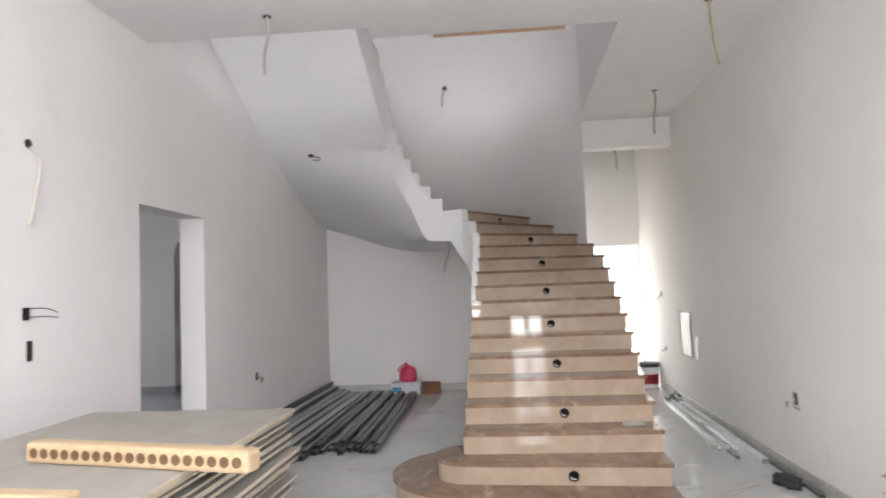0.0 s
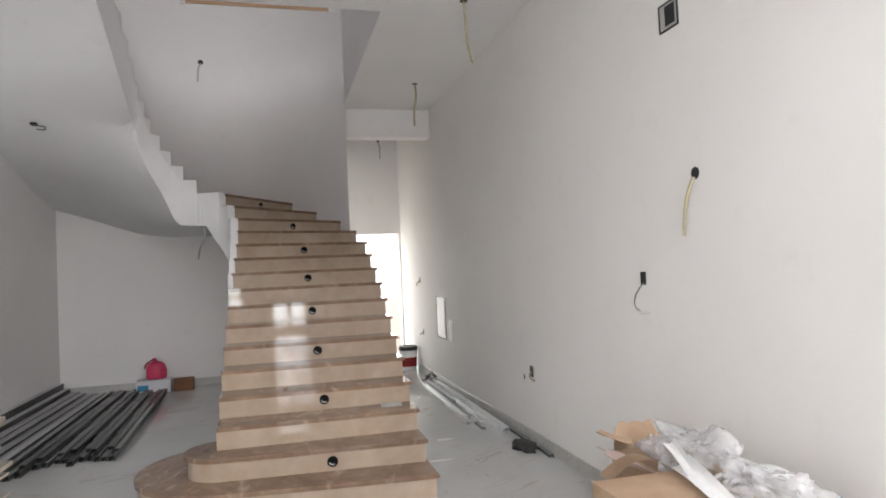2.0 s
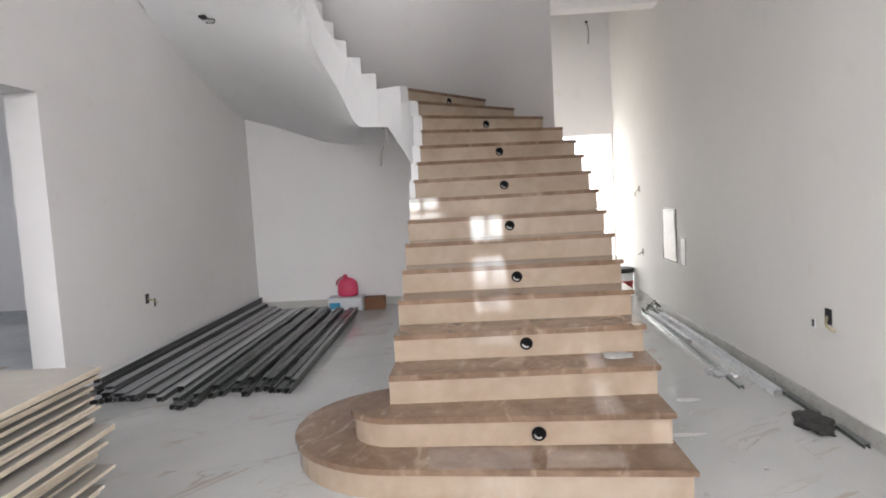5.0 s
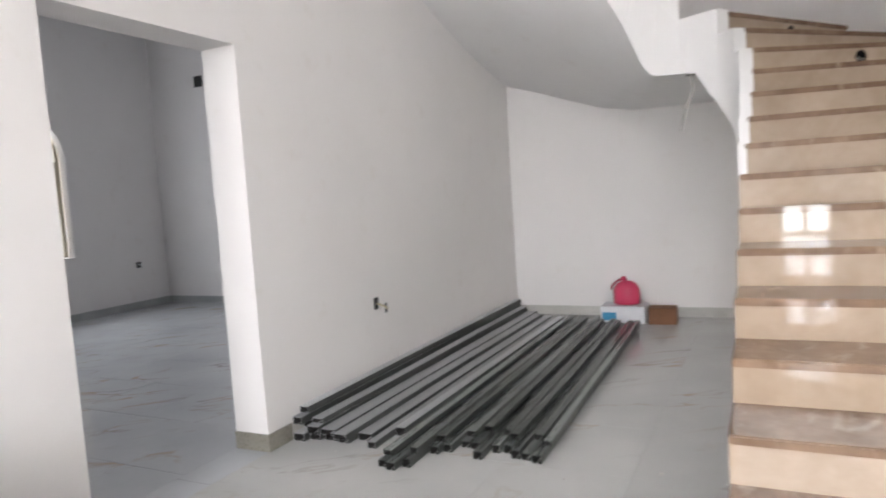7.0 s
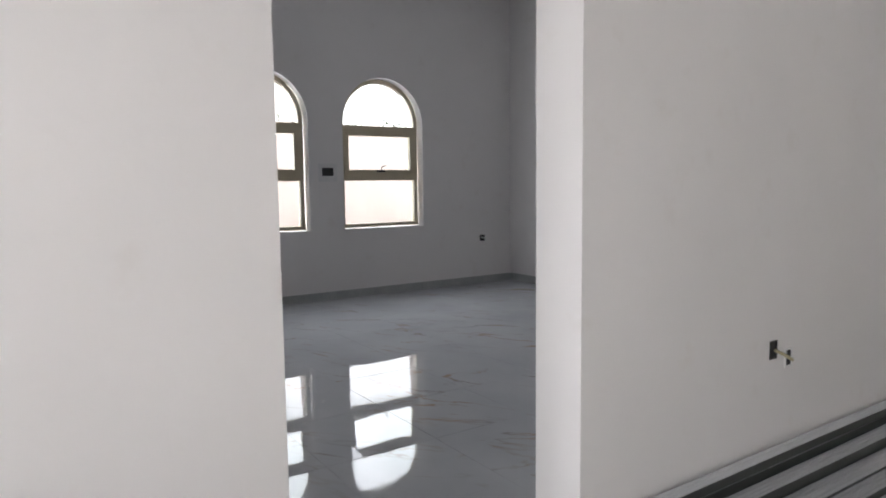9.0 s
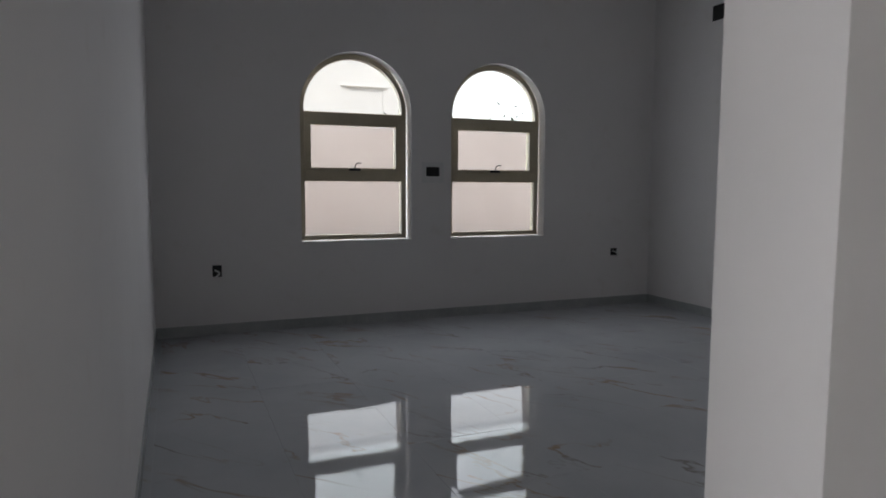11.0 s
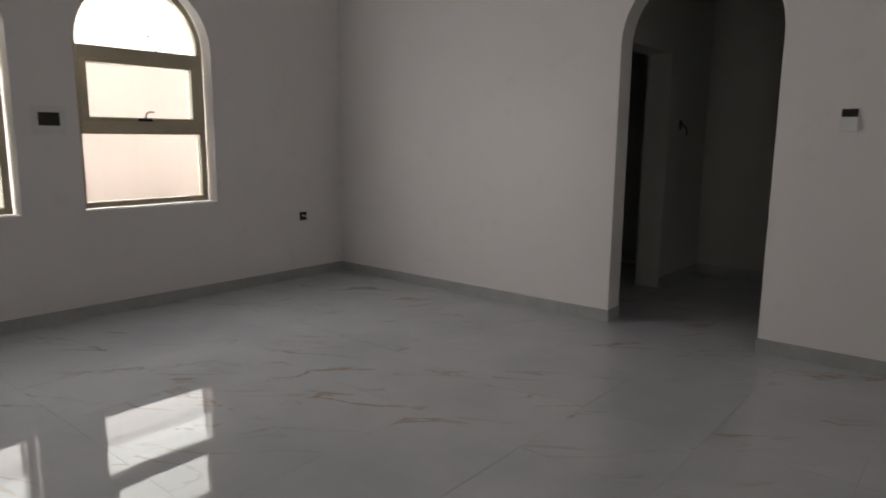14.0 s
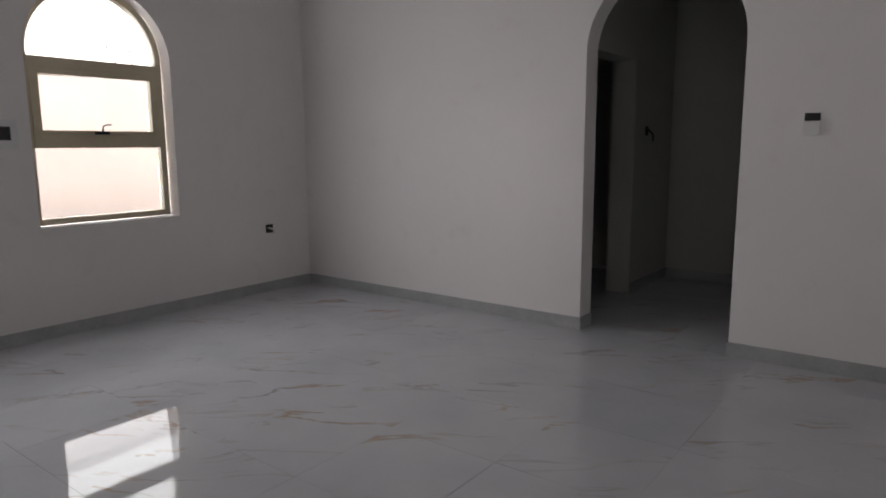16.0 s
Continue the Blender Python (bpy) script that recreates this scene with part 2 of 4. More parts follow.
def wall_run(name, axis, t0, t1, a0, a1, z0, z1, holes, mat, label):
    """A wall with real openings: its face is cut into strips round each hole, then given thickness."""
    bm = bmesh.new()
    put = (lambda a, t, z: (t, a, z)) if axis == "x" else (lambda a, t, z: (a, t, z))

    def block(pts):
        low, top = [bm.verts.new(put(a, t0, z)) for a, z in pts], [bm.verts.new(put(a, t1, z)) for a, z in pts]
        n = len(pts)
        bm.faces.new(low)
        bm.faces.new(top[::-1])
        for i in range(n):
            bm.faces.new((low[i], top[i], top[(i + 1) % n], low[(i + 1) % n]))

    at = a0
    for h0, h1, b, t, arched in sorted(holes):
        if h0 > at + 1e-4:
            block([(at, z0), (h0, z0), (h0, z1), (at, z1)])
        if b > z0 + 1e-4:
            block([(h0, z0), (h1, z0), (h1, b), (h0, b)])
        if arched:
            r, mid, steps = (h1 - h0) / 2, (h0 + h1) / 2, 24
            arc = [(mid - r * math.cos(math.pi * k / steps), t - r + r * math.sin(math.pi * k / steps)) for k in range(steps + 1)]
            for (p, pz), (q, qz) in zip(arc, arc[1:]):
                block([(p, pz), (q, qz), (q, z1), (p, z1)])
        elif t < z1 - 1e-4:
            block([(h0, t), (h1, t), (h1, z1), (h0, z1)])
        at = h1
    if at < a1 - 1e-4:
        block([(at, z0), (a1, z0), (a1, z1), (at, z1)])
    bmesh.ops.remove_doubles(bm, verts=bm.verts, dist=1e-5)
    # inner faces that two neighbouring blocks share
    bm.verts.index_update()
    seen = {}
    for f in list(bm.faces):
        key = tuple(sorted(v.index for v in f.verts))
        seen.setdefault(key, []).append(f)
    doubled = [f for fs in seen.values() if len(fs) > 1 for f in fs]
    if doubled:
        bmesh.ops.delete(bm, geom=doubled, context="FACES_ONLY")
    return tagged(part(name, bm, mat), label, "wall", kind="structure")


# ---- plan ----
LEFT, RIGHT, BACK, FRONT = -2.956, 2.0, 9.99, -5.5
CEILING, ROOF = 3.62, 6.2
DOOR0, DOOR1, DOORTOP = 4.682, 5.769, 2.28
ROOM_W, ROOM_S, ROOM_N, ROOM_E = -8.94, 4.66, 10.355, -3.196
RISE = 0.155

# ---- hall ----
wall_x("wall_west", ROOM_E, LEFT, FRONT - 0.24, 10.555, 0, ROOF, [(DOOR0, DOOR1, 0, DOORTOP, False)], label="white painted plaster wall with an open doorway")
# the high opening is made up to let the added east light in
wall_x("wall_east", RIGHT, RIGHT + 0.24, FRONT - 0.24, 10.99, 0, ROOF, [(-4.65, -0.75, 2.4, 3.5, False)], mat=CREAM, label="white painted plaster wall with an added high light opening")
wall_y("wall_under_stairs", BACK, BACK + 0.24, LEFT, 0.75, 0, ROOF)
# upper opening made up for the added high light
wall_y("wall_south_upper", FRONT - 0.24, FRONT, LEFT, RIGHT, 4.2, ROOF, [(-2.6, 1.7, 4.2, 6.0, False)], label="white painted wall with an added upper light opening")
wall_y("wall_south", FRONT - 0.24, FRONT, LEFT, RIGHT, 0, 4.2, [(-0.19, 0.77, 0, 2.5, False)], label="white painted wall with an entrance opening")
wall_y("lintel_wall", 8.37, 8.6, 0.90, RIGHT, 3.26, CEILING + 0.4, label="white painted lintel over the passage to the back")
# unseen wall added to hold back the upper light from the stairwell
wall_y("gallery_parapet", -1.05, -0.9, LEFT, RIGHT, CEILING, 4.2, label="white unseen wall added to limit light on the stairwell")

# dropped ceiling, open over the stairwell and over an unseen added light bay
BAY_EDGE = -0.9
bm = bmesh.new()
prism(bm, [(LEFT, BAY_EDGE), (RIGHT, BAY_EDGE), (RIGHT, 8.6), (0.866, 8.6), (0.85, 5.14), (-1.15, 5.1), (-1.15, 4.88), (LEFT, 4.84)], CEILING, CEILING + 0.1)
prism(bm, [(0.85, 5.14), (0.866, 8.6), (0.90, 8.6), (0.885, 5.11)], CEILING + 0.1, ROOF)
prism(bm, [(-1.15, 5.1), (0.85, 5.14), (0.88, 5.11), (-1.15, 5.07)], CEILING + 0.1, CEILING + 0.6)
tagged(part("ceiling", bm, CEIL), "white painted dropped ceiling open over the stairwell", "ceiling", kind="structure")
bm = box_bm(ROOM_E, RIGHT + 0.24, FRONT - 0.24, BACK + 0.24, ROOF, ROOF + 0.2)
tagged(part("ceiling_upper", bm, CEIL), "white upper ceiling over the stairwell", "ceiling", kind="structure")

# ---- back hall past the stairs ----
FAR = 10.75
wall_y("wall_back_hall_north", FAR, FAR + 0.24, 0.5, RIGHT, 0, 4.4, [(0.75, 1.97, 0, 2.13, False)], label="white painted wall with an open door to daylight")
# opening added for that unseen side source
wall_x("wall_back_hall_west", 0.5, 0.75, BACK, FAR, 0, 4.4, [(BACK + 0.06, FAR - 0.06, 0.85, 3.2, False)], label="white painted wall with an added side light opening")
bm = box_bm(0.5, RIGHT, 9.2, FAR + 0.24, 4.3, 4.4)
tagged(part("ceiling_back_hall", bm, CEIL), "white ceiling of the back hall", "ceiling", kind="structure")

# ---- side room ----
WINDOWS = (6.61, 8.237)
wall_x("wall_window", ROOM_W - 0.28, ROOM_W, ROOM_S - 0.2, ROOM_N + 0.2, 0, 4.2, [(c - 0.572, c + 0.60, 0.875, 2.80, True) for c in WINDOWS], label="white painted wall with two arched windows")
wall_y("wall_room_south", ROOM_S - 0.2, ROOM_S, ROOM_W, ROOM_E, 0, 4.2)
wall_y("wall_room_north", ROOM_N, ROOM_N + 0.2, ROOM_W, ROOM_E, 0, 4.2, [(-5.68, -4.53, 0, 2.775, True)], label="white painted wall with an arched opening")
bm = box_bm(ROOM_W, ROOM_E, ROOM_S, ROOM_N, 4.2, 4.35)
tagged(part("ceiling_room", bm, CEIL), "white painted room ceiling", "ceiling", kind="structure")

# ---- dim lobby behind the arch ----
# lobby walls and ceiling in a lower, greyer tone than WALL
LOBBY_GREY = plaster("grey lobby plaster", (0.52, 0.52, 0.485))
wall_x("wall_lobby_west", -6.11, -5.87, ROOM_N + 0.2, 13.2, 0, 3.4, [(10.75, 11.87, 0, 2.3, False)], mat=LOBBY_GREY, label="grey plaster wall with an open doorway")
wall_y("wall_lobby_north", 12.97, 13.2, -5.87, -3.6, 0, 3.4, mat=LOBBY_GREY, label="grey plaster wall")
wall_x("wall_lobby_east", -3.84, -3.6, ROOM_N + 0.2, 12.97, 0, 3.4, mat=LOBBY_GREY, label="grey plaster wall")
wall_x("wall_dark_room_west", -8.2, -8.0, ROOM_N + 0.2, 13.2, 0, 3.4, mat=LOBBY_GREY, label="grey plaster wall")
wall_y("wall_dark_room_north", 13.2, 13.4, -8.2, -5.87, 0, 3.4, mat=LOBBY_GREY, label="grey plaster wall")
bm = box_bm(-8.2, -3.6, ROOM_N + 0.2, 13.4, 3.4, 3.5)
tagged(part("ceiling_lobby", bm, LOBBY_GREY), "grey lobby ceiling", "ceiling", kind="structure")

# ---- floor slab; its tiles come last ----
bm = bmesh.new()
for x0, x1, y0, y1 in ((ROOM_E, RIGHT + 0.24, FRONT - 0.24, 10.99), (ROOM_W - 0.28, ROOM_E, ROOM_S - 0.2, 13.4)):
    box_bm(x0, x1, y0, y1, -0.16, -0.003, 0, bm)
floor = tagged(part("floor", bm, GROUT), "polished white porcelain tile floor with ochre veins", "floor", kind="structure")


# ---- skirting ----
def skirting(name, x0, y0, x1, y1, out, mat=None):
    """One run of skirting tile along a wall; out is the side that it stands on."""
    length = math.hypot(x1 - x0, y1 - y0)
    along = Vector((x1 - x0, y1 - y0, 0)) / length
    side = Vector((*out, 0)) * 0.011
    bm = bmesh.new()
    at = 0.0
    while at < length - 0.01:
        end = min(at + 1.2, length)
        a, b = Vector((x0, y0, 0)) + along * (at + 0.001), Vector((x0, y0, 0)) + along * (end - 0.001)
        q = [a, b, b + side, a + side]
        hull8(bm, q, [v + Vector((0, 0, 0.1)) for v in q])
        at = end
    return tagged(part(name, bm, mat or SKIRT), "grey porcelain skirting tile along the wall", "skirting", kind="structure")


for run in ((LEFT, FRONT, LEFT, DOOR0, (1, 0), SKIRTH), (LEFT, DOOR1, LEFT, DOOR1 + 0.2, (1, 0), SKIRTD), (LEFT, DOOR1 + 0.2, LEFT, BACK, (1, 0), SKIRTH), (RIGHT, FRONT, RIGHT, 10.75, (-1, 0), SKIRTH), (LEFT, BACK, 0.7, BACK, (0, -1), SKIRTH),
            (ROOM_W, ROOM_S, ROOM_W, ROOM_N, (1, 0)), (ROOM_W, ROOM_S, ROOM_E, ROOM_S, (0, 1)), (ROOM_W, ROOM_N, -5.68, ROOM_N, (0, -1)), (-4.53, ROOM_N, ROOM_E, ROOM_N, (0, -1)),
            (ROOM_E, DOOR1, LEFT + 0.011, DOOR1, (0, -1), SKIRTD), (-5.68, ROOM_N - 0.011, -5.68, ROOM_N + 0.2, (1, 0)), (-4.53, ROOM_N - 0.011, -4.53, ROOM_N + 0.2, (-1, 0)),
            (-5.87, 11.87, -5.87, 12.97, (1, 0)), (-5.87, 12.97, -3.84, 12.97, (0, -1)), (ROOM_E, DOOR1, ROOM_E, ROOM_N, (-1, 0))):
    skirting("baseboard", *run)

# ---- stair ----
CX, CY, RIN, ROUT = -0.98, 7.42, 0.48, 1.97
INNER = {9: 6.45, 10: 6.68, 11: 6.93, 12: 7.15, 13: 7.34}
INNER_A = {14: 9, 15: 24, 16: 45, 17: 80, 18: 101, 19: 121, 20: 138, 21: 152, 22: 165}
OUTER_A = {12: 5, 13: 15, 14: 27, 15: 41, 16: 53, 17: 93, 18: 102, 19: 110, 20: 119, 21: 128, 22: 137, 23: 147, 24: 157, 25: 168}
LAST = 29


def inner(k):
    if k <= 8:
        return Vector((-0.5, 4.43 + 0.303 * (k - 2)))
    if k in INNER:
        return Vector((-0.5, INNER[k]))
    if k in INNER_A:
        a = radians(INNER_A[k])
        return Vector((CX + RIN * math.cos(a), CY + RIN * math.sin(a)))
    return Vector((CX - RIN, 7.36 - 0.20 * (k - 23) - 0.016 * (k - 23) ** 2))


def outer(k):
    if k <= 9:
        return Vector((0.895 + 0.009 * k, 4.43 + 0.303 * (k - 2)))
    if k in (10, 11):
        return Vector((0.985, 6.90 + 0.33 * (k - 10)))
    if k in OUTER_A:
        a = radians(OUTER_A[k])
        return Vector((CX + ROUT * math.cos(a), CY + ROUT * math.sin(a)))
    return Vector((CX - ROUT, 7.36 - 0.36 * (k - 26)))


def under(x, y):
    """Height of the stair's underside."""
    out = abs(x - CX) if y < CY else math.hypot(x - CX, y - CY)
    hang = 0.15 * min(1.0, max(0.0, (ROUT - out) / (ROUT - RIN)))
    if y < CY:
        if x > CX:
            return max(0.0, 1.42 - (CY - y) * 0.515)
        return 3.30 + (CY - y) * 0.515 - hang
    a = math.degrees(math.atan2(y - CY, x - CX))
    hang *= min(1.0, max(0.0, (a - 117) / 50))
    table = ((0, 1.42), (30, 1.73), (45, 1.87), (57, 1.98), (66, 2.105), (69, 2.125), (103, 2.14), (110, 2.20), (116, 2.31), (122, 2.44), (128, 2.56), (136, 2.68), (168, 3.13), (180, 3.30))
    for (p, u), (q, w) in zip(table, table[1:]):
        if a <= q:
            return u + (w - u) * (a - p) / (q - p) - hang
    return 3.30 - hang


def edge_path(k, f):
    """A point of the inner and outer edges between step k and the next."""
    def along(fun, r, a_of):
        p, q = fun(k), fun(k + 1)
        ca, cb = p - Vector((CX, CY)), q - Vector((CX, CY))
        if p.y > CY - 0.02 or q.y > CY - 0.02:
            if abs(ca.length - r) < 0.05 and abs(cb.length - r) < 0.05:
                a, b = math.atan2(ca.y, ca.x), math.atan2(cb.y, cb.x)
                a, b = a % (2 * math.pi) if a > -1 else a, b % (2 * math.pi) if b > -1 else b
                if abs(a - b) < 1.2:
                    t = a + (b - a) * f
                    return Vector((CX + r * math.cos(t), CY + r * math.sin(t)))
        return p.lerp(q, f)
    return along(inner, RIN, None), along(outer, ROUT, None)


stair = thing("staircase", 0, 0, 0, 0, "curved white staircase with polished brown and cream marble steps", "staircase", kind="structure")


def beyond(p):
    """Pushes an outer point on to the back or side wall behind the curve."""
    d = p - Vector((CX, CY))
    if d.y <= 0.02 or math.degrees(math.atan2(d.y, d.x)) < 60:
        return p
    s = min((BACK - CY) / d.y, (LEFT - CX) / d.x if d.x < -1e-6 else 99)
    return Vector((CX, CY)) + d * max(1, s)


def inset(k):
    """How far the marble stops short of the inner edge."""
    return 0.0 if k < 10 else min(0.11, 0.02 + 0.012 * (k - 10))


def set_back(k):
    """From a step's front edge to the back of its riser."""
    w = (outer(k) - inner(k)).normalized()
    return Vector((-w.y, w.x)) * 0.033


bm = bmesh.new()
for k in range(3, LAST):
    cuts = 6 if 10 <= k <= 25 else 1
    for i in range(cuts):
        (a, b), (c, d) = edge_path(k, i / cuts), edge_path(k, (i + 1) / cuts)
        if i == 0:
            a, b = a + set_back(k), b + set_back(k)
        if i == cuts - 1:
            c, d = c + set_back(k + 1), d + set_back(k + 1)
        top = k * RISE - 0.03
        b, d = beyond(b), beyond(d)
        # the slab in rows across, so that the underside follows its twist
        rows = 5
        for r in range(rows):
            q = [a.lerp(b, r / rows), a.lerp(b, (r + 1) / rows), c.lerp(d, (r + 1) / rows), c.lerp(d, r / rows)]
            hull8(bm, [(p.x, p.y, min(under(p.x, p.y) + (0.045 if k > 15 else 0.0), top - 0.05)) for p in q], [(p.x, p.y, top) for p in q])
bmesh.ops.remove_doubles(bm, verts=bm.verts, dist=1e-4)
part("stair_body", bm, CEIL, stair, "white plastered stair slab")
# smooth plaster skin under the slab
bm = bmesh.new()
grid = []
for k in range(4, LAST):
    for i in range(6):
        a, b = edge_path(k, i / 6)
        b = beyond(b)
        row = []
        for r in range(17):
            p = a.lerp(b, r / 16)
            row.append(bm.verts.new((p.x, p.y, max(under(p.x, p.y), 0.006) - 0.005)))
        grid.append(row)
a, b = inner(LAST), outer(LAST)
for f in (0.0, 0.34, 0.67, 1.0):
    row = []
    for r in range(17):
        p = a.lerp(b, r / 16)
        y = p.y + (4.86 - p.y) * f
        row.append(bm.verts.new((p.x, y, under(p.x, y) - 0.005)))
    grid.append(row)
for p, q in zip(grid, grid[1:]):
    for r in range(16):
        bm.faces.new((p[r], p[r + 1], q[r + 1], q[r]))
part("soffit", bm, CEIL, stair, "smooth white plastered underside", smooth=True)

# white stringer along the inner edge of the upper flight, stepped with the treads
TOOTH = {17: (-0.897, 7.893), 18: (-1.035, 7.86), 19: (-1.155, 7.80), 20: (-1.25, 7.70), 21: (-1.32, 7.585), 22: (-1.362, 7.45), 23: (-1.385, 7.27)}


def tooth(k):
    """Inner front corner of the stringer's step k."""
    if k < 17:
        return inner(k)
    return Vector(TOOTH[k]) if k in TOOTH else Vector((-1.39, inner(k).y - 0.03))


bm = bmesh.new()
for k in range(10, LAST):
    cuts = 6 if k <= 25 else 2
    for i in range(cuts):
        f, g = i / cuts, (i + 1) / cuts
        (a, b), (c, d) = edge_path(k, f), edge_path(k, g)
        u, w = (b - a).normalized(), (d - c).normalized()
        e, h = (a, c) if k < 16 else (tooth(k).lerp(tooth(k + 1), f), tooth(k).lerp(tooth(k + 1), g))
        wide = inset(k) + 0.012
        low = [a - u * 0.012, a + u * wide, c + w * wide, c - w * 0.012]
        high = [e - u * 0.012, e + u * wide, h + w * wide, h - w * 0.012]
        top = k * RISE + (0.008 if k > 15 else -0.004)
        # a leaning band up to the line of the steps, and the step itself on it
        mid = [(p.x, p.y, (k + s - 1.15) * RISE) for p, s in zip(high, (f, f, g, g))]
        hull8(bm, [(p.x, p.y, min(under(p.x, p.y), z - 0.04) - 0.009) for p, (_, _, z) in zip(low, mid)], mid)
        hull8(bm, mid, [(p.x, p.y, top) for p in high])
bmesh.ops.remove_doubles(bm, verts=bm.verts, dist=1e-4)
part("stringer", bm, CEIL, stair, "white plastered stepped stringer")
# landing that carries the sloping underside on to the dropped ceiling
bm = bmesh.new()
y0, y1 = 6.7, 4.86
x0, x1 = LEFT + 0.002, CX - RIN - 0.004
hull8(bm, [(x, y, under(x, y) + 0.04) for x, y in ((x0, y1), (x1, y1), (x1, y0), (x0, y0))], [(x, y, under(x, y) + 0.14) for x, y in ((x0, y1), (x1, y1), (x1, y0), (x0, y0))])
part("landing", bm, CEIL, stair, "white plastered landing slab")

# risers and treads, each a slab of its own
HOLE_X = 0.265
for k in range(1, LAST + 1):
    z = k * RISE
    i0, o0 = inner(k), outer(k)
    way = (o0 - i0).normalized()
    ahead = Vector((-way.y, way.x))
    if k > 2:
        q0 = i0 + way * inset(k)
        q = [q0 + ahead * 0.012, o0 + ahead * 0.012, o0 + ahead * 0.034, q0 + ahead * 0.034]
        bm = bmesh.new()
        prism(bm, [(p.x, p.y) for p in q], z - RISE, z - 0.03)
        part("riser", bm, RISER, stair)
    else:
        # the two lowest steps end in a round nose
        c, r, y0 = ((-0.38, 4.93), 0.66, 4.145) if k == 1 else ((-0.45, 4.78), 0.25, 4.45)
        arc = [(c[0] - r * math.sin(t), c[1] - r * math.cos(t)) for t in (math.pi * j / 20 for j in range(21))]
        bm = bmesh.new()
        prism(bm, [(0.91, y0)] + arc + [(0.91, c[1] + r)], (k - 1) * RISE, z - 0.03)
        part("riser", bm, RISER, stair, "rounded cream marble riser")
        bm = bmesh.new()
        arc = [(c[0] - (r + 0.02) * math.sin(t), c[1] - (r + 0.02) * math.cos(t)) for t in (math.pi * j / 20 for j in range(21))]
        prism(bm, [(0.93, y0 - 0.02)] + arc + [(0.93, c[1] + r)], z - 0.03, z)
        bmesh.ops.bevel(bm, geom=[e for e in bm.edges if abs(e.verts[0].co.z - e.verts[1].co.z) < 1e-4], offset=0.006, segments=2, affect="EDGES")
        part("tread", bm, TREAD, stair, "rounded brown marble tread")
    if k > 2 and k < LAST:
        bm = bmesh.new()
        cuts = 6 if 10 <= k <= 25 else 1
        ins, outs = [], []
        for j in range(cuts + 1):
            a, b = edge_path(k, j / cuts)
            w = (b - a).normalized()
            ins.append(a + w * inset(k))
            outs.append(b + w * (0.02 if k < 13 else 0.0))
        ins[-1] += ahead * 0.03
        outs[-1] += ahead * 0.03
        prism(bm, [(p.x, p.y) for p in ins] + [(p.x, p.y) for p in outs[::-1]], z - 0.03, z)
        bmesh.ops.bevel(bm, geom=[e for e in bm.edges if abs(e.verts[0].co.z - e.verts[1].co.z) < 1e-4], offset=0.005, segments=2, affect="EDGES")
        part("tread", bm, TREAD, stair)
    if k % 2 == 0 and k <= 16:
        # empty lamp hole in every other riser, unlit depth painted as black disc
        f = (HOLE_X - i0.x) / (o0.x - i0.x) if k < 13 else 0.53
        mid = i0.lerp(o0, f) + ahead * (0.012 if k > 2 else 0.018)
        m = pose(mid.x, mid.y, z - RISE * 0.52, 90, 0, math.degrees(math.atan2(way.y, way.x)))
        bm = lathe([(0.034, -0.004), (0.037, 0.003), (0.031, 0.005), (0.028, 0.0025)], 20)
        ring = part("lamp_hole", bm, CAVITY, stair, "round black step lamp hole")
        ring.matrix_world = m
        # pale crescent painted for light caught on the hole's lower inner edge
        bend = [(0.021 * math.cos(t), 0.021 * math.sin(t), 0.006) for t in (radians(185 + 20 * j) for j in range(7))]
        part("clip", tube_bm(bend, 0.0045, 6), GREYPVC, ring, "pale crescent for the hole's lit inner edge")

# curved wall behind the stair, standing on the floor only where the flight lets it
def curved_panel(bm, deg0, deg1, steps, low, high):
    rings = []
    for i in range(steps + 1):
        deg = deg0 + (deg1 - deg0) * i / steps
        t = radians(deg)
        z = under(CX + ROUT * math.cos(t), CY + ROUT * math.sin(t)) + 0.12
        z0, z1 = (0.0 if low is None else z), (z if high is None else high)
        back = t + radians(15) * max(0.0, 1 - (deg - 20.5) / 30)
        rings.append([bm.verts.new((CX + r * math.cos(a), CY + r * math.sin(a), h)) for r, a, h in ((ROUT, t, z0), (ROUT, t, z1), (ROUT + 0.16, back, z1), (ROUT + 0.16, back, z0))])
    for p, q in zip(rings, rings[1:]):
        for j in range(4):
            f = bm.faces.new((p[j], p[(j + 1) % 4], q[(j + 1) % 4], q[j]))
            f.smooth = j in (0, 2)
    bm.faces.new([bm.verts.new(v.co) for v in rings[0]])
    bm.faces.new([bm.verts.new(v.co) for v in rings[-1][::-1]])


bm = bmesh.new()
curved_panel(bm, 20.5, 180, 64, 1, ROOF)
curved_panel(bm, 20.5, 50, 12, None, None)
tagged(part("wall_stairwell", bm, WALL), "curved white painted stairwell wall", "wall", kind="structure")

# ---- daylight side: entrance, added upper light opening ----
def pane_material():
    m = bpy.data.materials.new("clear window glass")
    m.use_nodes = True
    n, l = m.node_tree.nodes, m.node_tree.links
    n.remove(n["Principled BSDF"])
    clear, gloss, mixer, rim = n.new("ShaderNodeBsdfTransparent"), n.new("ShaderNodeBsdfGlossy"), n.new("ShaderNodeMixShader"), n.new("ShaderNodeFresnel")
    gloss.inputs["Roughness"].default_value = 0.02
    clear.inputs["Color"].default_value = (0.93, 0.95, 0.94, 1)
    rim.inputs["IOR"].default_value = 1.45
    l.new(rim.outputs[0], mixer.inputs[0])
    l.new(clear.outputs[0], mixer.inputs[1])
    l.new(gloss.outputs[0], mixer.inputs[2])
    l.new(mixer.outputs[0], n["Material Output"].inputs["Surface"])
    return m


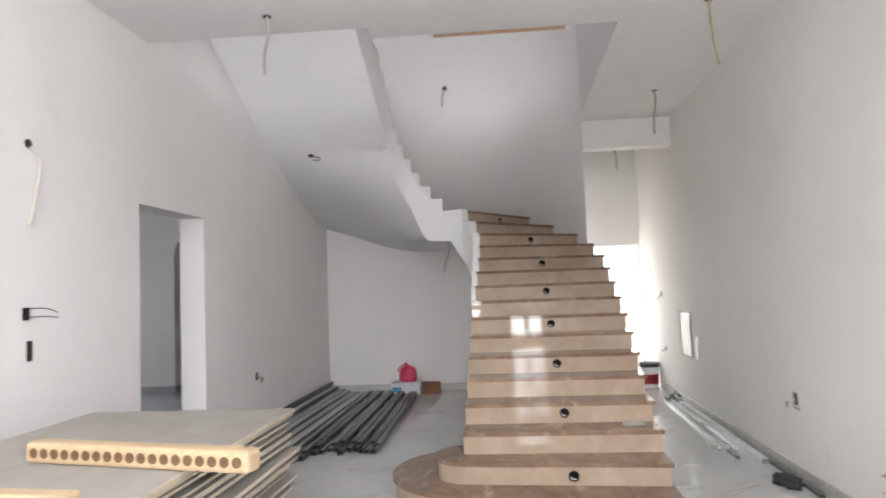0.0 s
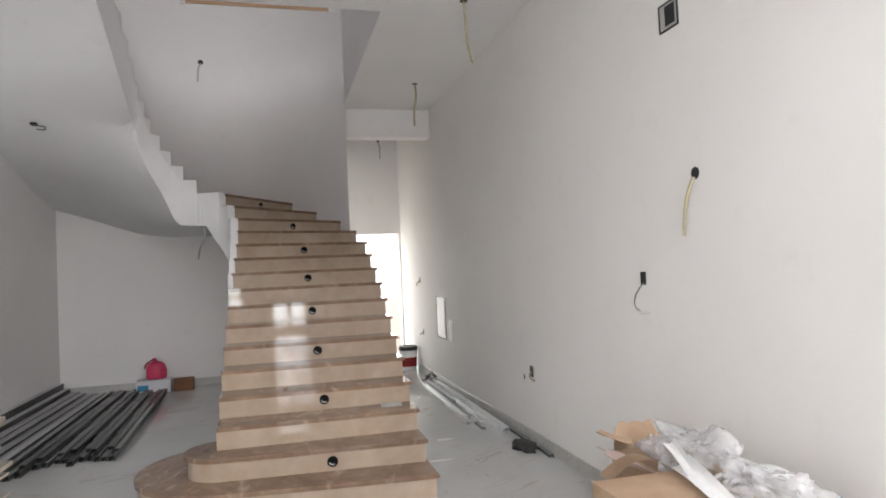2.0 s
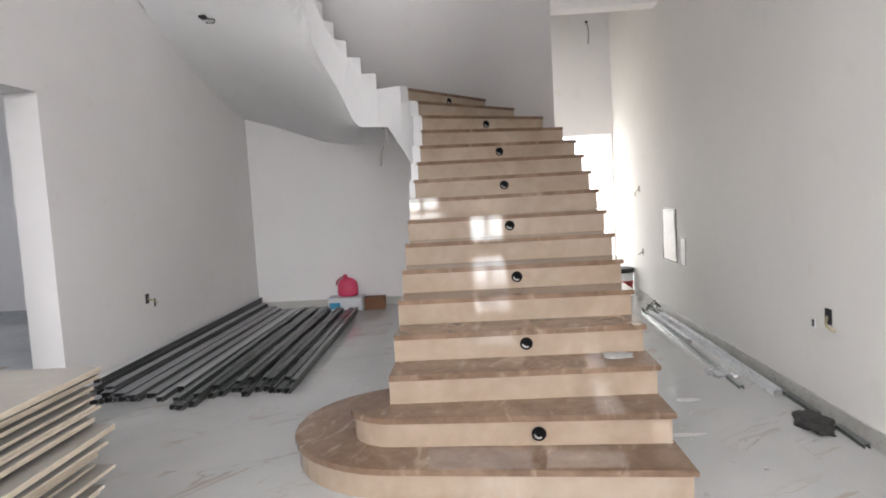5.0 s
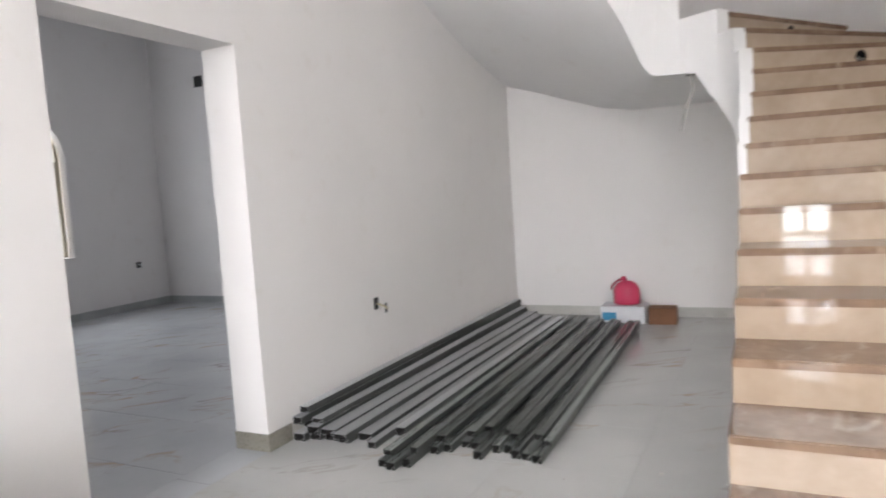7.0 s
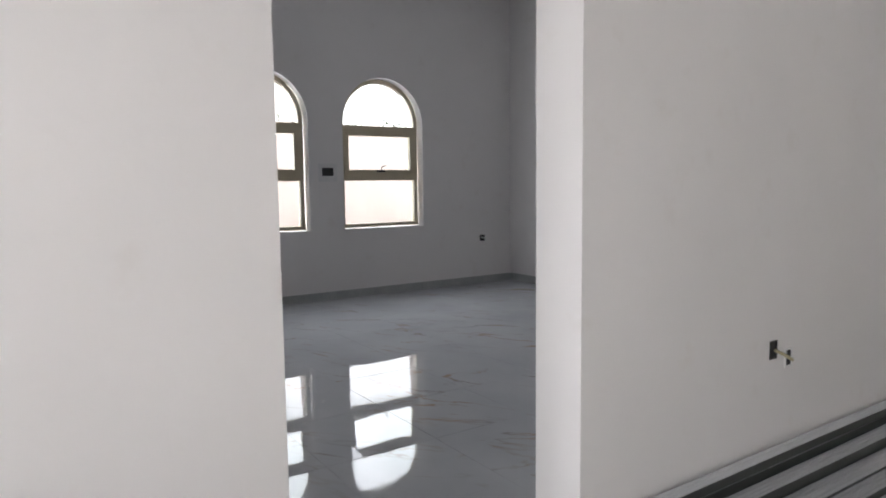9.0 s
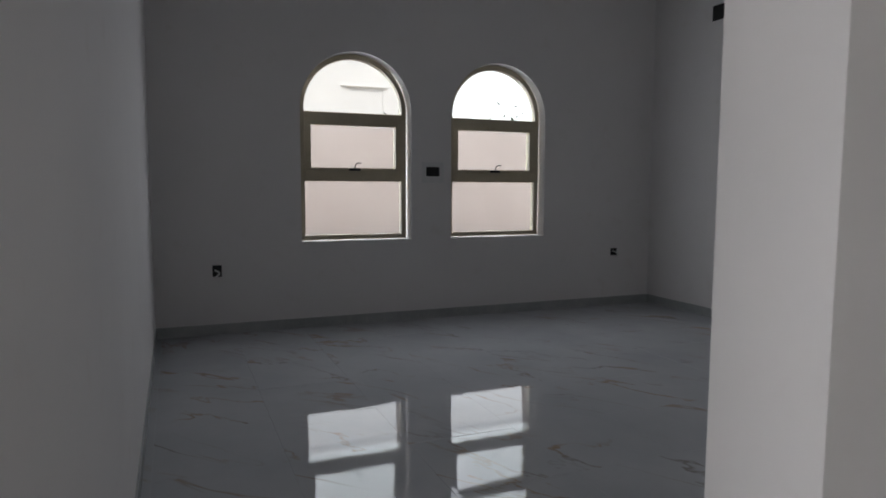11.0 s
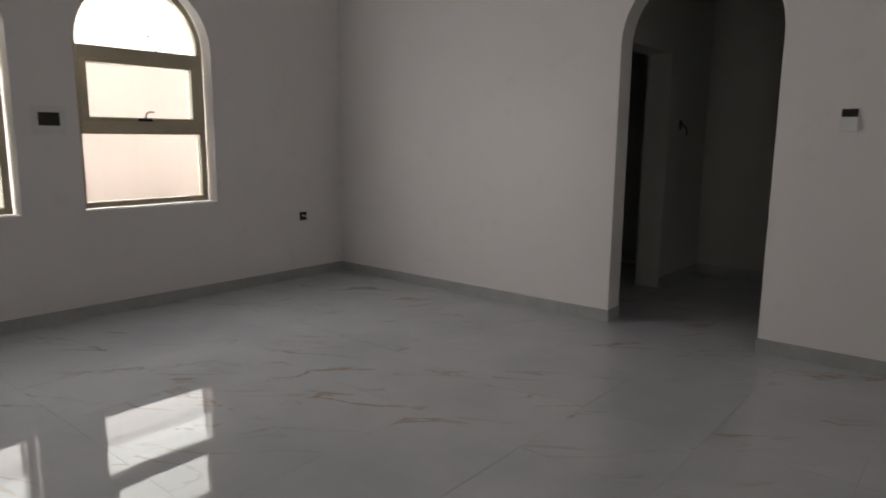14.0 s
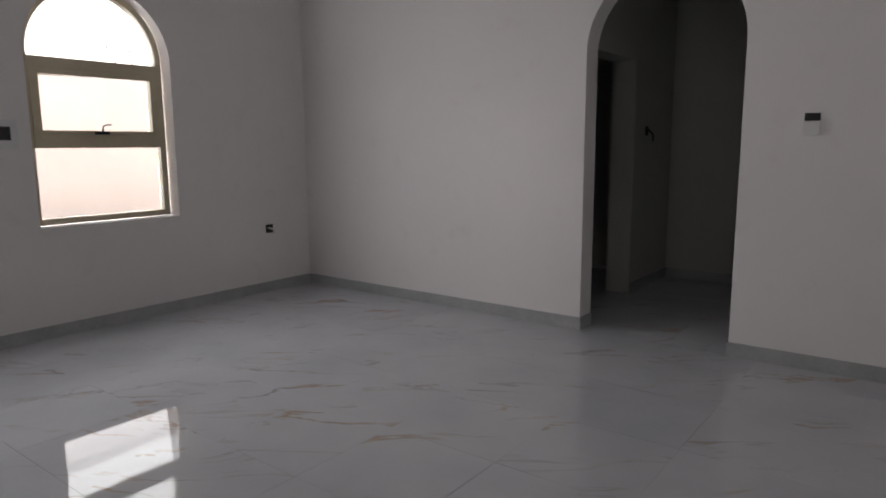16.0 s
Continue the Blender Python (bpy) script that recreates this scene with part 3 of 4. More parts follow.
GLASS = pane_material()
CARD = grained("brown cardboard", (0.37, 0.25, 0.155), (0.50, 0.36, 0.245), 6, 0.8)
CARDD = grained("dark brown cardboard", (0.15, 0.065, 0.03), (0.24, 0.115, 0.06), 6, 0.8)
BOARD = grained("cream board", (0.285, 0.265, 0.235), (0.37, 0.35, 0.315), 5, 0.7)
BOARDE = grained("board edge", (0.44, 0.37, 0.28), (0.62, 0.55, 0.44), 30, 0.8, 0, 0.001, (1, 1, 6))
CHIP = grained("tan chipboard", (0.42, 0.30, 0.17), (0.57, 0.44, 0.28), 60, 0.75, 0, 0.002)
HOLE = grained("dark brown shaded hollow", (0.10, 0.055, 0.025), (0.17, 0.10, 0.05), 30, 0.9)
PINK = grained("pink red plastic", (0.55, 0.035, 0.10), (0.66, 0.06, 0.14), 8, 0.45)
PINKD = grained("dark pink plastic", (0.30, 0.015, 0.05), (0.40, 0.03, 0.07), 8, 0.5)
WHITEB = grained("white printed carton", (0.62, 0.63, 0.66), (0.74, 0.75, 0.77), 9, 0.6)
BLUE = grained("blue print", (0.03, 0.22, 0.42), (0.06, 0.32, 0.52), 20, 0.6)
RED = grained("red label", (0.42, 0.03, 0.04), (0.55, 0.06, 0.06), 20, 0.5)
RAG = grained("dark grey rag", (0.02, 0.02, 0.02), (0.06, 0.055, 0.05), 15, 0.9, 0, 0.01)
PAPER = grained("white foam strip", (0.72, 0.72, 0.71), (0.82, 0.82, 0.81), 15, 0.7)
ALU = grained("white enamelled metal", (0.60, 0.61, 0.62), (0.72, 0.73, 0.74), 4, 0.3, 0.2)
TIMBER = grained("pale timber", (0.40, 0.25, 0.15), (0.52, 0.35, 0.22), 5, 0.7, 0, 0.002, (0.3, 6, 6))
OUTER_WALL = grained("cream render", (0.64, 0.56, 0.54), (0.74, 0.665, 0.645), 1.2, 0.85, 0, 0.01)
SAND = grained("pale dusty ground", (0.34, 0.29, 0.23), (0.46, 0.40, 0.33), 0.8, 0.95)
BARK = grained("bark", (0.10, 0.07, 0.05), (0.18, 0.14, 0.10), 8, 0.9)
LEAF = grained("dull green leaf", (0.07, 0.10, 0.06), (0.12, 0.15, 0.10), 3, 0.6)


def wrap_material():
    m, n, l, b = material("clouded plastic film", 0.22, 0, 0.6)
    vec = coords(n, l)
    f = noise_tex(n, l, vec, 6, 4, 0.5, 0.4)
    l.new(ramp(n, l, f, (0.3, (0.78, 0.78, 0.79)), (0.7, (0.86, 0.86, 0.86))), b.inputs["Base Color"])
    l.new(ramp(n, l, f, (0.35, (0.26,) * 3), (0.7, (0.58,) * 3)), b.inputs["Alpha"])
    bump(n, l, b, noise_tex(n, l, vec, 14, 3, 0.5, 1.0), 0.16, 0.006)
    return m


FILM = wrap_material()

# ---- entrance behind the walker ----
door = thing("door_1", 0.29, FRONT - 0.12, 0, 0, "glazed entrance door in a champagne aluminium frame", "door", kind="structure")
bm = bmesh.new()
for x0, x1, z0, z1 in ((-0.47, -0.40, 0, 2.5), (0.40, 0.47, 0, 2.5), (-0.40, 0.40, 2.43, 2.5), (-0.40, 0.40, 1.70, 1.80), (-0.40, 0.40, 0, 0.22), (-0.40, 0.40, 0.93, 1.04), (-0.05, 0.05, 0.22, 0.93), (-0.05, 0.05, 1.04, 1.70)):
    box_bm(x0, x1, -0.03, 0.03, z0, z1, 0, bm)
part("door_frame", bm, FRAME, door)
for x0, x1, z0, z1 in ((-0.40, -0.05, 0.22, 0.93), (0.05, 0.40, 0.22, 0.93), (-0.40, -0.05, 1.04, 1.70), (0.05, 0.40, 1.04, 1.70), (-0.40, 0.40, 1.80, 2.43)):
    p = part("pane", box_bm(x0, x1, -0.004, 0.004, z0, z1), GLASS, door)
    p.visible_shadow = False


# ---- arched windows ----
def arched_window(name, y):
    w = thing(name, ROOM_W - 0.13, y, 0.885, 0, "arched champagne aluminium window with a top-hung middle sash", "window", kind="structure")
    half, spring, top = 0.57, 1.335, 1.905

    def bar(y0, y1, z0, z1, d=0.035, bm=None):
        return box_bm(-d, d, y0, y1, z0, z1, 0.004, bm)

    bm = bar(-half, -half + 0.055, 0, spring)
    bar(half - 0.055, half, 0, spring, bm=bm)
    bar(-half + 0.055, half - 0.055, 0, 0.05, bm=bm)
    n = 28
    arcs = []
    for r in (half, half - 0.05):
        for d in (-0.035, 0.035):
            arcs.append([bm.verts.new((d, -r * math.cos(math.pi * i / n), spring + r * math.sin(math.pi * i / n))) for i in range(n + 1)])
    for i in range(n):
        for a, b in ((0, 1), (1, 3), (3, 2), (2, 0)):
            bm.faces.new((arcs[a][i], arcs[a][i + 1], arcs[b][i + 1], arcs[b][i]))
    part("window_frame", bm, FRAME, w)
    part("transom", bar(-half + 0.055, half - 0.055, 1.21, 1.31, 0.04), FRAME, w)
    part("rail", bar(-half + 0.055, half - 0.055, 0.605, 0.715, 0.04), FRAME, w)
    bm = bar(-half + 0.055, -half + 0.12, 0.715, 1.21, 0.045)
    bar(half - 0.12, half - 0.055, 0.715, 1.21, 0.045, bm)
    bar(-half + 0.12, half - 0.12, 1.175, 1.21, 0.045, bm)
    bar(-half + 0.12, half - 0.12, 0.715, 0.745, 0.045, bm)
    sash = part("sash", bm, FRAME, w)
    bm = box_bm(0.045, 0.065, -0.06, 0.06, 0.715, 0.74, 0.005)
    tube_bm([(0.06, 0.0, 0.735), (0.075, -0.003, 0.75), (0.08, 0.0, 0.78), (0.09, 0.025, 0.795), (0.095, 0.06, 0.793)], 0.0065, 8, bm)
    part("handle", bm, BLACK, sash, "dark metal cockspur handle")
    for y0, y1, z0, z1 in ((-0.515, 0.515, 0.05, 0.605), (-0.45, 0.45, 0.745, 1.175)):
        p = part("pane", box_bm(-0.006, 0.002, y0, y1, z0, z1), GLASS, w)
        p.visible_shadow = False
    bm = bmesh.new()
    pts = [(-0.52, 1.31), (0.52, 1.31)] + [(0.52 * math.cos(math.pi * i / n), spring + 0.52 * math.sin(math.pi * i / n)) for i in range(n + 1)]
    a = [bm.verts.new((-0.006, *q)) for q in pts]
    b = [bm.verts.new((0.002, *q)) for q in pts]
    bm.faces.new(a)
    bm.faces.new(b[::-1])
    for i in range(len(pts)):
        j = (i + 1) % len(pts)
        bm.faces.new((a[i], b[i], b[j], a[j]))
    p = part("pane", bm, GLASS, w)
    p.visible_shadow = False
    return w


arched_window("window_1", WINDOWS[0])
arched_window("window_2", WINDOWS[1])

# ---- outside ----
bm = box_bm(-400, 400, -400, 400, -0.5, -0.2)
tagged(part("ground", bm, SAND), "pale dusty ground round the house", "ground", kind="structure")
wall_x("boundary_wall", -11.9, -11.65, -14, 26, -0.2, 2.40, mat=OUTER_WALL, label="cream rendered boundary wall outside the windows")
cope = box_bm(-11.95, -11.6, -14, 26, 2.40, 2.46, 0.01)
tagged(part("coping", cope, OUTER_WALL), "cream coping along the boundary wall", "coping", kind="structure")
glow = bpy.data.materials.new("white hazy sky")
glow.use_nodes = True
gn, gl = glow.node_tree.nodes, glow.node_tree.links
gn.remove(gn["Principled BSDF"])
emit = gn.new("ShaderNodeEmission")
emit.inputs["Color"].default_value, emit.inputs["Strength"].default_value = (0.97, 0.98, 1.0, 1), 0.8
gl.new(emit.outputs[0], gn["Material Output"].inputs["Surface"])
tagged(part("backdrop", box_bm(-70.5, -70, -90, 110, -0.2, 60), glow), "white hazy sky past the boundary wall", "sky", kind="structure")
tagged(part("backdrop", box_bm(-60, 60, 70, 70.5, -0.2, 60), glow), "white hazy sky past the back door", "sky", kind="structure")


def tree(x, y, height, seed):
    rng = random.Random(seed)
    t = thing("tree", x, y, -0.2, 0, "green leafy tree behind the boundary wall", "tree", "trees behind the wall")
    bm = bmesh.new()
    tube_bm([(0, 0, 0), (0.05, 0.03, height * 0.3), (-0.04, 0.06, height * 0.55), (0, 0, height * 0.8)], 0.11, 8, bm)
    tips = []
    for i in range(9):
        a, s = i * 2.4 + rng.random(), height * (0.4 + 0.05 * i)
        e = Vector((math.cos(a) * rng.uniform(0.9, 1.7), math.sin(a) * rng.uniform(0.9, 1.7), s + rng.uniform(0.5, 1.2)))
        tube_bm([(0, 0, s), e * 0.5 + Vector((0, 0, s * 0.5 + 0.1)), e], 0.03, 6, bm)
        tips.append(e)
    part("trunk", bm, BARK, t)
    bm = bmesh.new()
    for e in tips:
        for _ in range(170):
            c = e + Vector((rng.gauss(0, 0.42), rng.gauss(0, 0.42), rng.gauss(0, 0.3)))
            u = Vector((rng.gauss(0, 1), rng.gauss(0, 1), rng.gauss(0, 1))).normalized()
            w = u.orthogonal().normalized() * 0.03
            q = [c - w, c + u * 0.06 - w * 0.3, c + u * 0.12, c + w]
            bm.faces.new([bm.verts.new(p) for p in q])
    part("crown", bm, LEAF, t)


# ---- pale neighbouring house ----
HOUSE = grained("sunlit white render", (0.86, 0.85, 0.84), (0.92, 0.91, 0.905), 1.5, 0.85, 0, 0.004)
house = thing("house", -24, 0, -0.2, 0, "pale flat-roofed house beyond the boundary wall", "house")
bm = bmesh.new()
for y0, y1, z0, z1 in ((3.0, 10.2, 0, 6.2), (11.5, 13.2, 0, 6.2), (10.2, 11.5, 0, 3.4), (10.2, 11.5, 4.95, 6.2)):
    box_bm(-6, 0, y0, y1, z0, z1, 0, bm)
part("wall", bm, HOUSE, house)
part("roof", box_bm(-6.1, 0.12, 2.9, 13.3, 6.2, 6.42, 0.02), HOUSE, house)
far_window = part("window", box_bm(-0.09, -0.035, 10.2, 11.5, 3.4, 4.95), HOUSE, house, "white shuttered window")
part("sill", box_bm(-0.035, 0.04, 10.15, 11.55, 3.36, 3.40), HOUSE, far_window)
part("hood", box_bm(0.0, 0.07, 10.05, 11.65, 4.96, 5.02, 0.01), HOUSE, far_window)
tree(-19, 12.2, 2.3, 3)
tree(-20, 14.0, 2.5, 5)


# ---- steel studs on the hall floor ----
# shade between and inside the stacked studs, put into two dark colours
SIDE_SHADE = grained("shaded steel side", (0.05, 0.054, 0.05), (0.12, 0.127, 0.12), 3, 0.4, 0.3, 0.0, (1, 0.04, 1))
INNER_SHADE = grained("shaded steel inside", (0.015, 0.014, 0.013), (0.04, 0.037, 0.034), 6, 0.7)

def stud(x0, y0, x1, y1, z, w, h, mat, flip, label, tilt=0.0):
    """A thin folded channel lying on the floor; flip turns its open side down."""
    length, t = math.hypot(x1 - x0, y1 - y0), 0.0025
    rib = [(-w / 2, 0)]
    for c in (-0.28, 0.0, 0.28) if w > 0.065 else (-0.14, 0.14):
        rib += [((c - 0.05) * w, 0), (c * w, 0.005), ((c + 0.05) * w, 0)]
    rib.append((w / 2, 0))
    lip = w * 0.4
    outer_line = [(-w / 2 + lip, h), (-w / 2, h)] + rib + [(w / 2, h), (w / 2 - lip, h)]
    inner_line = [(-w / 2 + lip, h - t), (-w / 2 + t, h - t), (-w / 2 + t, t)] + [(a, b + t) for a, b in rib[1:-1]] + [(w / 2 - t, t), (w / 2 - t, h - t), (w / 2 - lip, h - t)]
    ring = outer_line + inner_line[::-1]
    if flip:
        ring = [(a, h - b) for a, b in ring]
    bm = bmesh.new()
    rows = []
    for s in (0, length * 0.33, length * 0.66, length):
        sag = random.uniform(-0.004, 0.004)
        rows.append([bm.verts.new((a + sag, s, b)) for a, b in ring])
    n = len(ring)
    for p, q in zip(rows, rows[1:]):
        for i in range(n):
            # inner faces and flange sides take the painted shade, the web its steel
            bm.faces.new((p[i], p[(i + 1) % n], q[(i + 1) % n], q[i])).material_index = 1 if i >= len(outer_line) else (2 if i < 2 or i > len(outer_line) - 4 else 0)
    m = len(outer_line)
    for r in (rows[0], rows[-1]):
        for i in range(m - 1):
            a, b = r[i], r[i + 1]
            j, k = r[n - 1 - i] if i < n - m else r[m], r[n - 2 - i] if i + 1 < n - m else r[m]
            vs = []
            for v in (a, b, k, j):
                if v not in vs:
                    vs.append(v)
            if len(vs) > 2:
                try:
                    bm.faces.new(vs)
                except ValueError:
                    pass
    ob = part("steel_stud", bm, (mat, INNER_SHADE, SIDE_SHADE))
    ob.matrix_world = pose(x0, y0, z, 0, tilt, -math.degrees(math.atan2(x1 - x0, y1 - y0)))
    return tagged(ob, label, "steel stud", "steel studs on the floor")


random.seed(4)
PALE, DULL = "long galvanised steel channel lying in a floor stack", "long dull green-grey steel stud lying on the floor"
# pale bundle against the wall, in layers: across, height, width, depth of the channel
for x, z, w, h in ((-2.885, 0.001, 0.075, 0.05), (-2.885, 0.053, 0.075, 0.05), (-2.89, 0.105, 0.062, 0.045), (-2.89, 0.152, 0.062, 0.04),
                   (-2.80, 0.001, 0.07, 0.05), (-2.795, 0.053, 0.08, 0.045), (-2.79, 0.100, 0.075, 0.03),
                   (-2.70, 0.001, 0.09, 0.045), (-2.695, 0.048, 0.10, 0.035), (-2.605, 0.001, 0.07, 0.04), (-2.595, 0.043, 0.085, 0.032),
                   (-2.50, 0.001, 0.09, 0.045), (-2.405, 0.001, 0.05, 0.04), (-2.335, 0.001, 0.062, 0.055)):
    y0 = 5.98 + random.uniform(-0.07, 0.10) + (0.26 if x > -2.36 else 0)
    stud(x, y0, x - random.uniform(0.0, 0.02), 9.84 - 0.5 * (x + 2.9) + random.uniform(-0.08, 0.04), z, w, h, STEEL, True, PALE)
# looser dull studs, fanned out a little
for i in range(13):
    x = -2.215 + 0.063 * i
    y0 = 5.74 + 0.34 * min(1, i / 5) + random.uniform(-0.07, 0.07)
    x1 = x - 0.035 - 0.004 * i
    y1 = 9.62 - 0.022 * i + random.uniform(-0.06, 0.06)
    w, h = random.uniform(0.042, 0.052), random.uniform(0.036, 0.05)
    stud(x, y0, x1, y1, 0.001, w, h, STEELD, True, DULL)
    if i % 3 != 1:
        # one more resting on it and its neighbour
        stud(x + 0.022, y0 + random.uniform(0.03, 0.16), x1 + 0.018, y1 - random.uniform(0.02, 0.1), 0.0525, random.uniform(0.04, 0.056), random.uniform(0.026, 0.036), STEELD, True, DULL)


# ---- cartons under the stair ----
def carton(name, x, y, z, turn, w, d, h, mat, label, category):
    """A closed carton with a seam, proud flaps and a strip of tape."""
    c = thing(name, x, y, z, turn, label, category)
    part("body", box_bm(-w / 2, w / 2, -d / 2, d / 2, 0, h - 0.004, 0.004), mat, c)
    for s in (-1, 1):
        part("flap", box_bm(min(s * 0.002, s * w / 2), max(s * 0.002, s * w / 2), -d / 2, d / 2, h - 0.0035, h, 0.001), mat, c)
    return c


white_box = carton("carton", -1.71, 9.72, 0, 0, 0.44, 0.28, 0.17, WHITEB, "white carton with blue print on the floor", "box")
part("print", box_bm(-0.20, -0.06, -0.1425, -0.1405, 0.03, 0.11), BLUE, white_box, "blue printed bar")
carton("wooden_box", -1.33, 9.66, 0, 3, 0.26, 0.2, 0.16, CARDD, "small dark brown box on the floor", "box")
can = thing("jerrycan", -1.69, 9.74, 0.171, 0, "rounded pink red plastic can with a handle on a white carton", "can")
bm = lathe([(0.13, 0), (0.148, 0.012), (0.152, 0.05), (0.150, 0.13), (0.138, 0.175), (0.108, 0.212), (0.06, 0.234), (0.02, 0.240)], 28)
bmesh.ops.scale(bm, verts=bm.verts, vec=(0.88, 0.62, 1))
part("body", bm, PINK, can, smooth=True)
bm = bmesh.new()
tube_bm([(-0.146, -0.012, 0.15), (-0.135, -0.02, 0.195), (-0.09, -0.022, 0.238), (-0.04, -0.012, 0.258), (0.01, -0.004, 0.246)], 0.011, 10, bm)
part("handle", bm, PINKD, can, "darker pink carrying handle", smooth=True)
bm = lathe([(0.026, 0.228), (0.028, 0.262), (0.024, 0.278), (0.012, 0.283)], 16)
bmesh.ops.translate(bm, verts=bm.verts, vec=(-0.025, 0, 0))
part("cap", bm, PINK, can, smooth=True)


# ---- stack of boards by the west wall ----
rng = random.Random(11)
z = 0.075
for i in range(3):
    y = 1.5 + 0.8 * i
    bm = box_bm(-2.66, -1.42, y - 0.04, y + 0.04, 0, 0.075, 0.003)
    tagged(part("timber_bearer", bm, TIMBER), "rough timber bearer under the stacked boards", "timber", "bearers under the boards")
TOP = 0.8779
layers = []
while sum(h + g for h, g in layers) < TOP - z:
    layers.append((rng.choice((0.012, 0.014, 0.018, 0.022)), rng.uniform(0.010, 0.020) if rng.random() < 0.72 else 0.001))
layers[-1] = (layers[-1][0], 0.001)
fit = (TOP - z) / sum(h + g for h, g in layers)
for h, gap in ((h * fit, g * fit) for h, g in layers):
    dx, dy, turn = rng.uniform(-0.03, 0.03), rng.uniform(-0.045, 0.045), rng.uniform(-0.6, 0.6)
    if rng.random() < 0.15:
        dx += 0.05
    bm = box_bm(-0.61, 0.61, -1.2, 1.2, 0, h, 0.002)
    for f in bm.faces:
        f.material_index = 0 if abs(f.normal.z) > 0.7 else 1
    b = part("panel_board", bm, (BOARD, BOARDE))
    b.matrix_world = pose(-2.02 + dx, 2.36 + dy, z, 0, 0, turn)
    tagged(b, "cream building board lying in a tall stack", "board", "stacked boards")
    z += h + gap
STACK = z


def pierced_bar(x0, y0, x1, y1, z):
    """A thick chipboard bar; dark discs on its face paint its shaded round hollows."""
    length = math.hypot(x1 - x0, y1 - y0)
    bar = thing("hollow_core_bar", x0, y0, z, math.degrees(math.atan2(y1 - y0, x1 - x0)), "tan chipboard bar with a row of round hollows on the boards", "chipboard bar", "hollow core bars")
    part("body", box_bm(0, length, -0.045, 0.045, 0, 0.085, 0.016), CHIP, bar)
    n = 19
    for i in range(n):
        bm = lathe([(0.0205, 0.0), (0.0205, 0.003), (0.016, 0.0034)], 14)
        hollow = part("hollow", bm, HOLE, bar)
        hollow.matrix_local = pose(length * (i + 0.9) / (n + 0.8), -0.0448, 0.042, 90, 0, 0)
    return bar


pierced_bar(-2.10, 2.43, -1.07, 2.22, STACK)
pierced_bar(-2.45, 1.80, -1.42, 1.70, STACK)

# ---- litter along the east wall ----
near_box = thing("cardboard_box", 1.47, 2.05, 0, 0, "worn brown cardboard box with folded flaps by the wall", "box")
part("body", box_bm(-0.30, 0.30, -0.37, 0.37, 0, 0.575, 0.006), CARD, near_box)
part("flap", box_bm(-0.30, 0.30, -0.372, -0.004, 0.578, 0.583), CARD, near_box)
part("flap", box_bm(-0.30, 0.30, 0.004, 0.372, 0.578, 0.583), CARD, near_box)
part("tape", box_bm(-0.10, 0.02, -0.374, -0.2, 0.5835, 0.585), BLUE, near_box, "torn blue tape")
open_box = thing("cardboard_box", 1.80, 2.78, 0, 3, "opened brown carton with ragged flaps and pink print", "box")
for x0, x1, y0, y1 in ((-0.17, -0.162, -0.30, 0.30), (0.162, 0.17, -0.30, 0.30), (-0.162, 0.162, -0.30, -0.292), (-0.162, 0.162, 0.292, 0.30)):
    part("side", box_bm(x0, x1, y0, y1, 0, 0.50), CARD, open_box)
part("bottom", box_bm(-0.162, 0.162, -0.292, 0.292, 0.002, 0.01), CARD, open_box)
PINKPRINT = grained("faded pink print", (0.55, 0.40, 0.36), (0.66, 0.52, 0.46), 60, 0.8)


def ragged_flap(w, d, seed):
    """A bent card flap with a torn far edge; it hinges on its x axis."""
    bm = bmesh.new()
    bmesh.ops.create_grid(bm, x_segments=12, y_segments=6, size=0.5)
    for v in bm.verts:
        far = v.co.y + 0.5
        torn = 1 + 0.30 * noise.noise(Vector((v.co.x * 5, seed, 0)))
        v.co = Vector((v.co.x * w * (1 - 0.25 * far), far * d * torn, 0.16 * far * far * d + 0.010 * math.sin(8 * v.co.x + seed)))
    bmesh.ops.solidify(bm, geom=list(bm.faces), thickness=0.005)
    return bm


for w, d, m, mat in ((0.30, 0.13, pose(0, 0.30, 0.50, 55, 0, 0), CARD), (0.54, 0.17, pose(-0.17, 0, 0.50, 12, 0, 90), PINKPRINT), (0.30, 0.15, pose(0, -0.30, 0.50, -12, 0, 180), CARD), (0.22, 0.16, pose(-0.10, 0.22, 0.56, 8, 12, 60), CARD)):
    part("flap", ragged_flap(w, d, w * 9 + d), mat, open_box).matrix_local = m
dome = bmesh.new()
arc = [(-0.16 + 0.32 * i / 12, 0.07 * math.sin(math.pi * i / 12)) for i in range(13)]
rows = [[dome.verts.new((x, y, z)) for x, z in arc] for y in (0, 0.05, 0.10)]
for p, r in zip(rows, rows[1:]):
    for i in range(12):
        dome.faces.new((p[i], p[i + 1], r[i + 1], r[i]))
bmesh.ops.solidify(dome, geom=list(dome.faces), thickness=0.005)
part("flap", dome, CARD, near_box, "flap bowed up along the far edge").matrix_local = pose(-0.06, 0.36, 0.578)


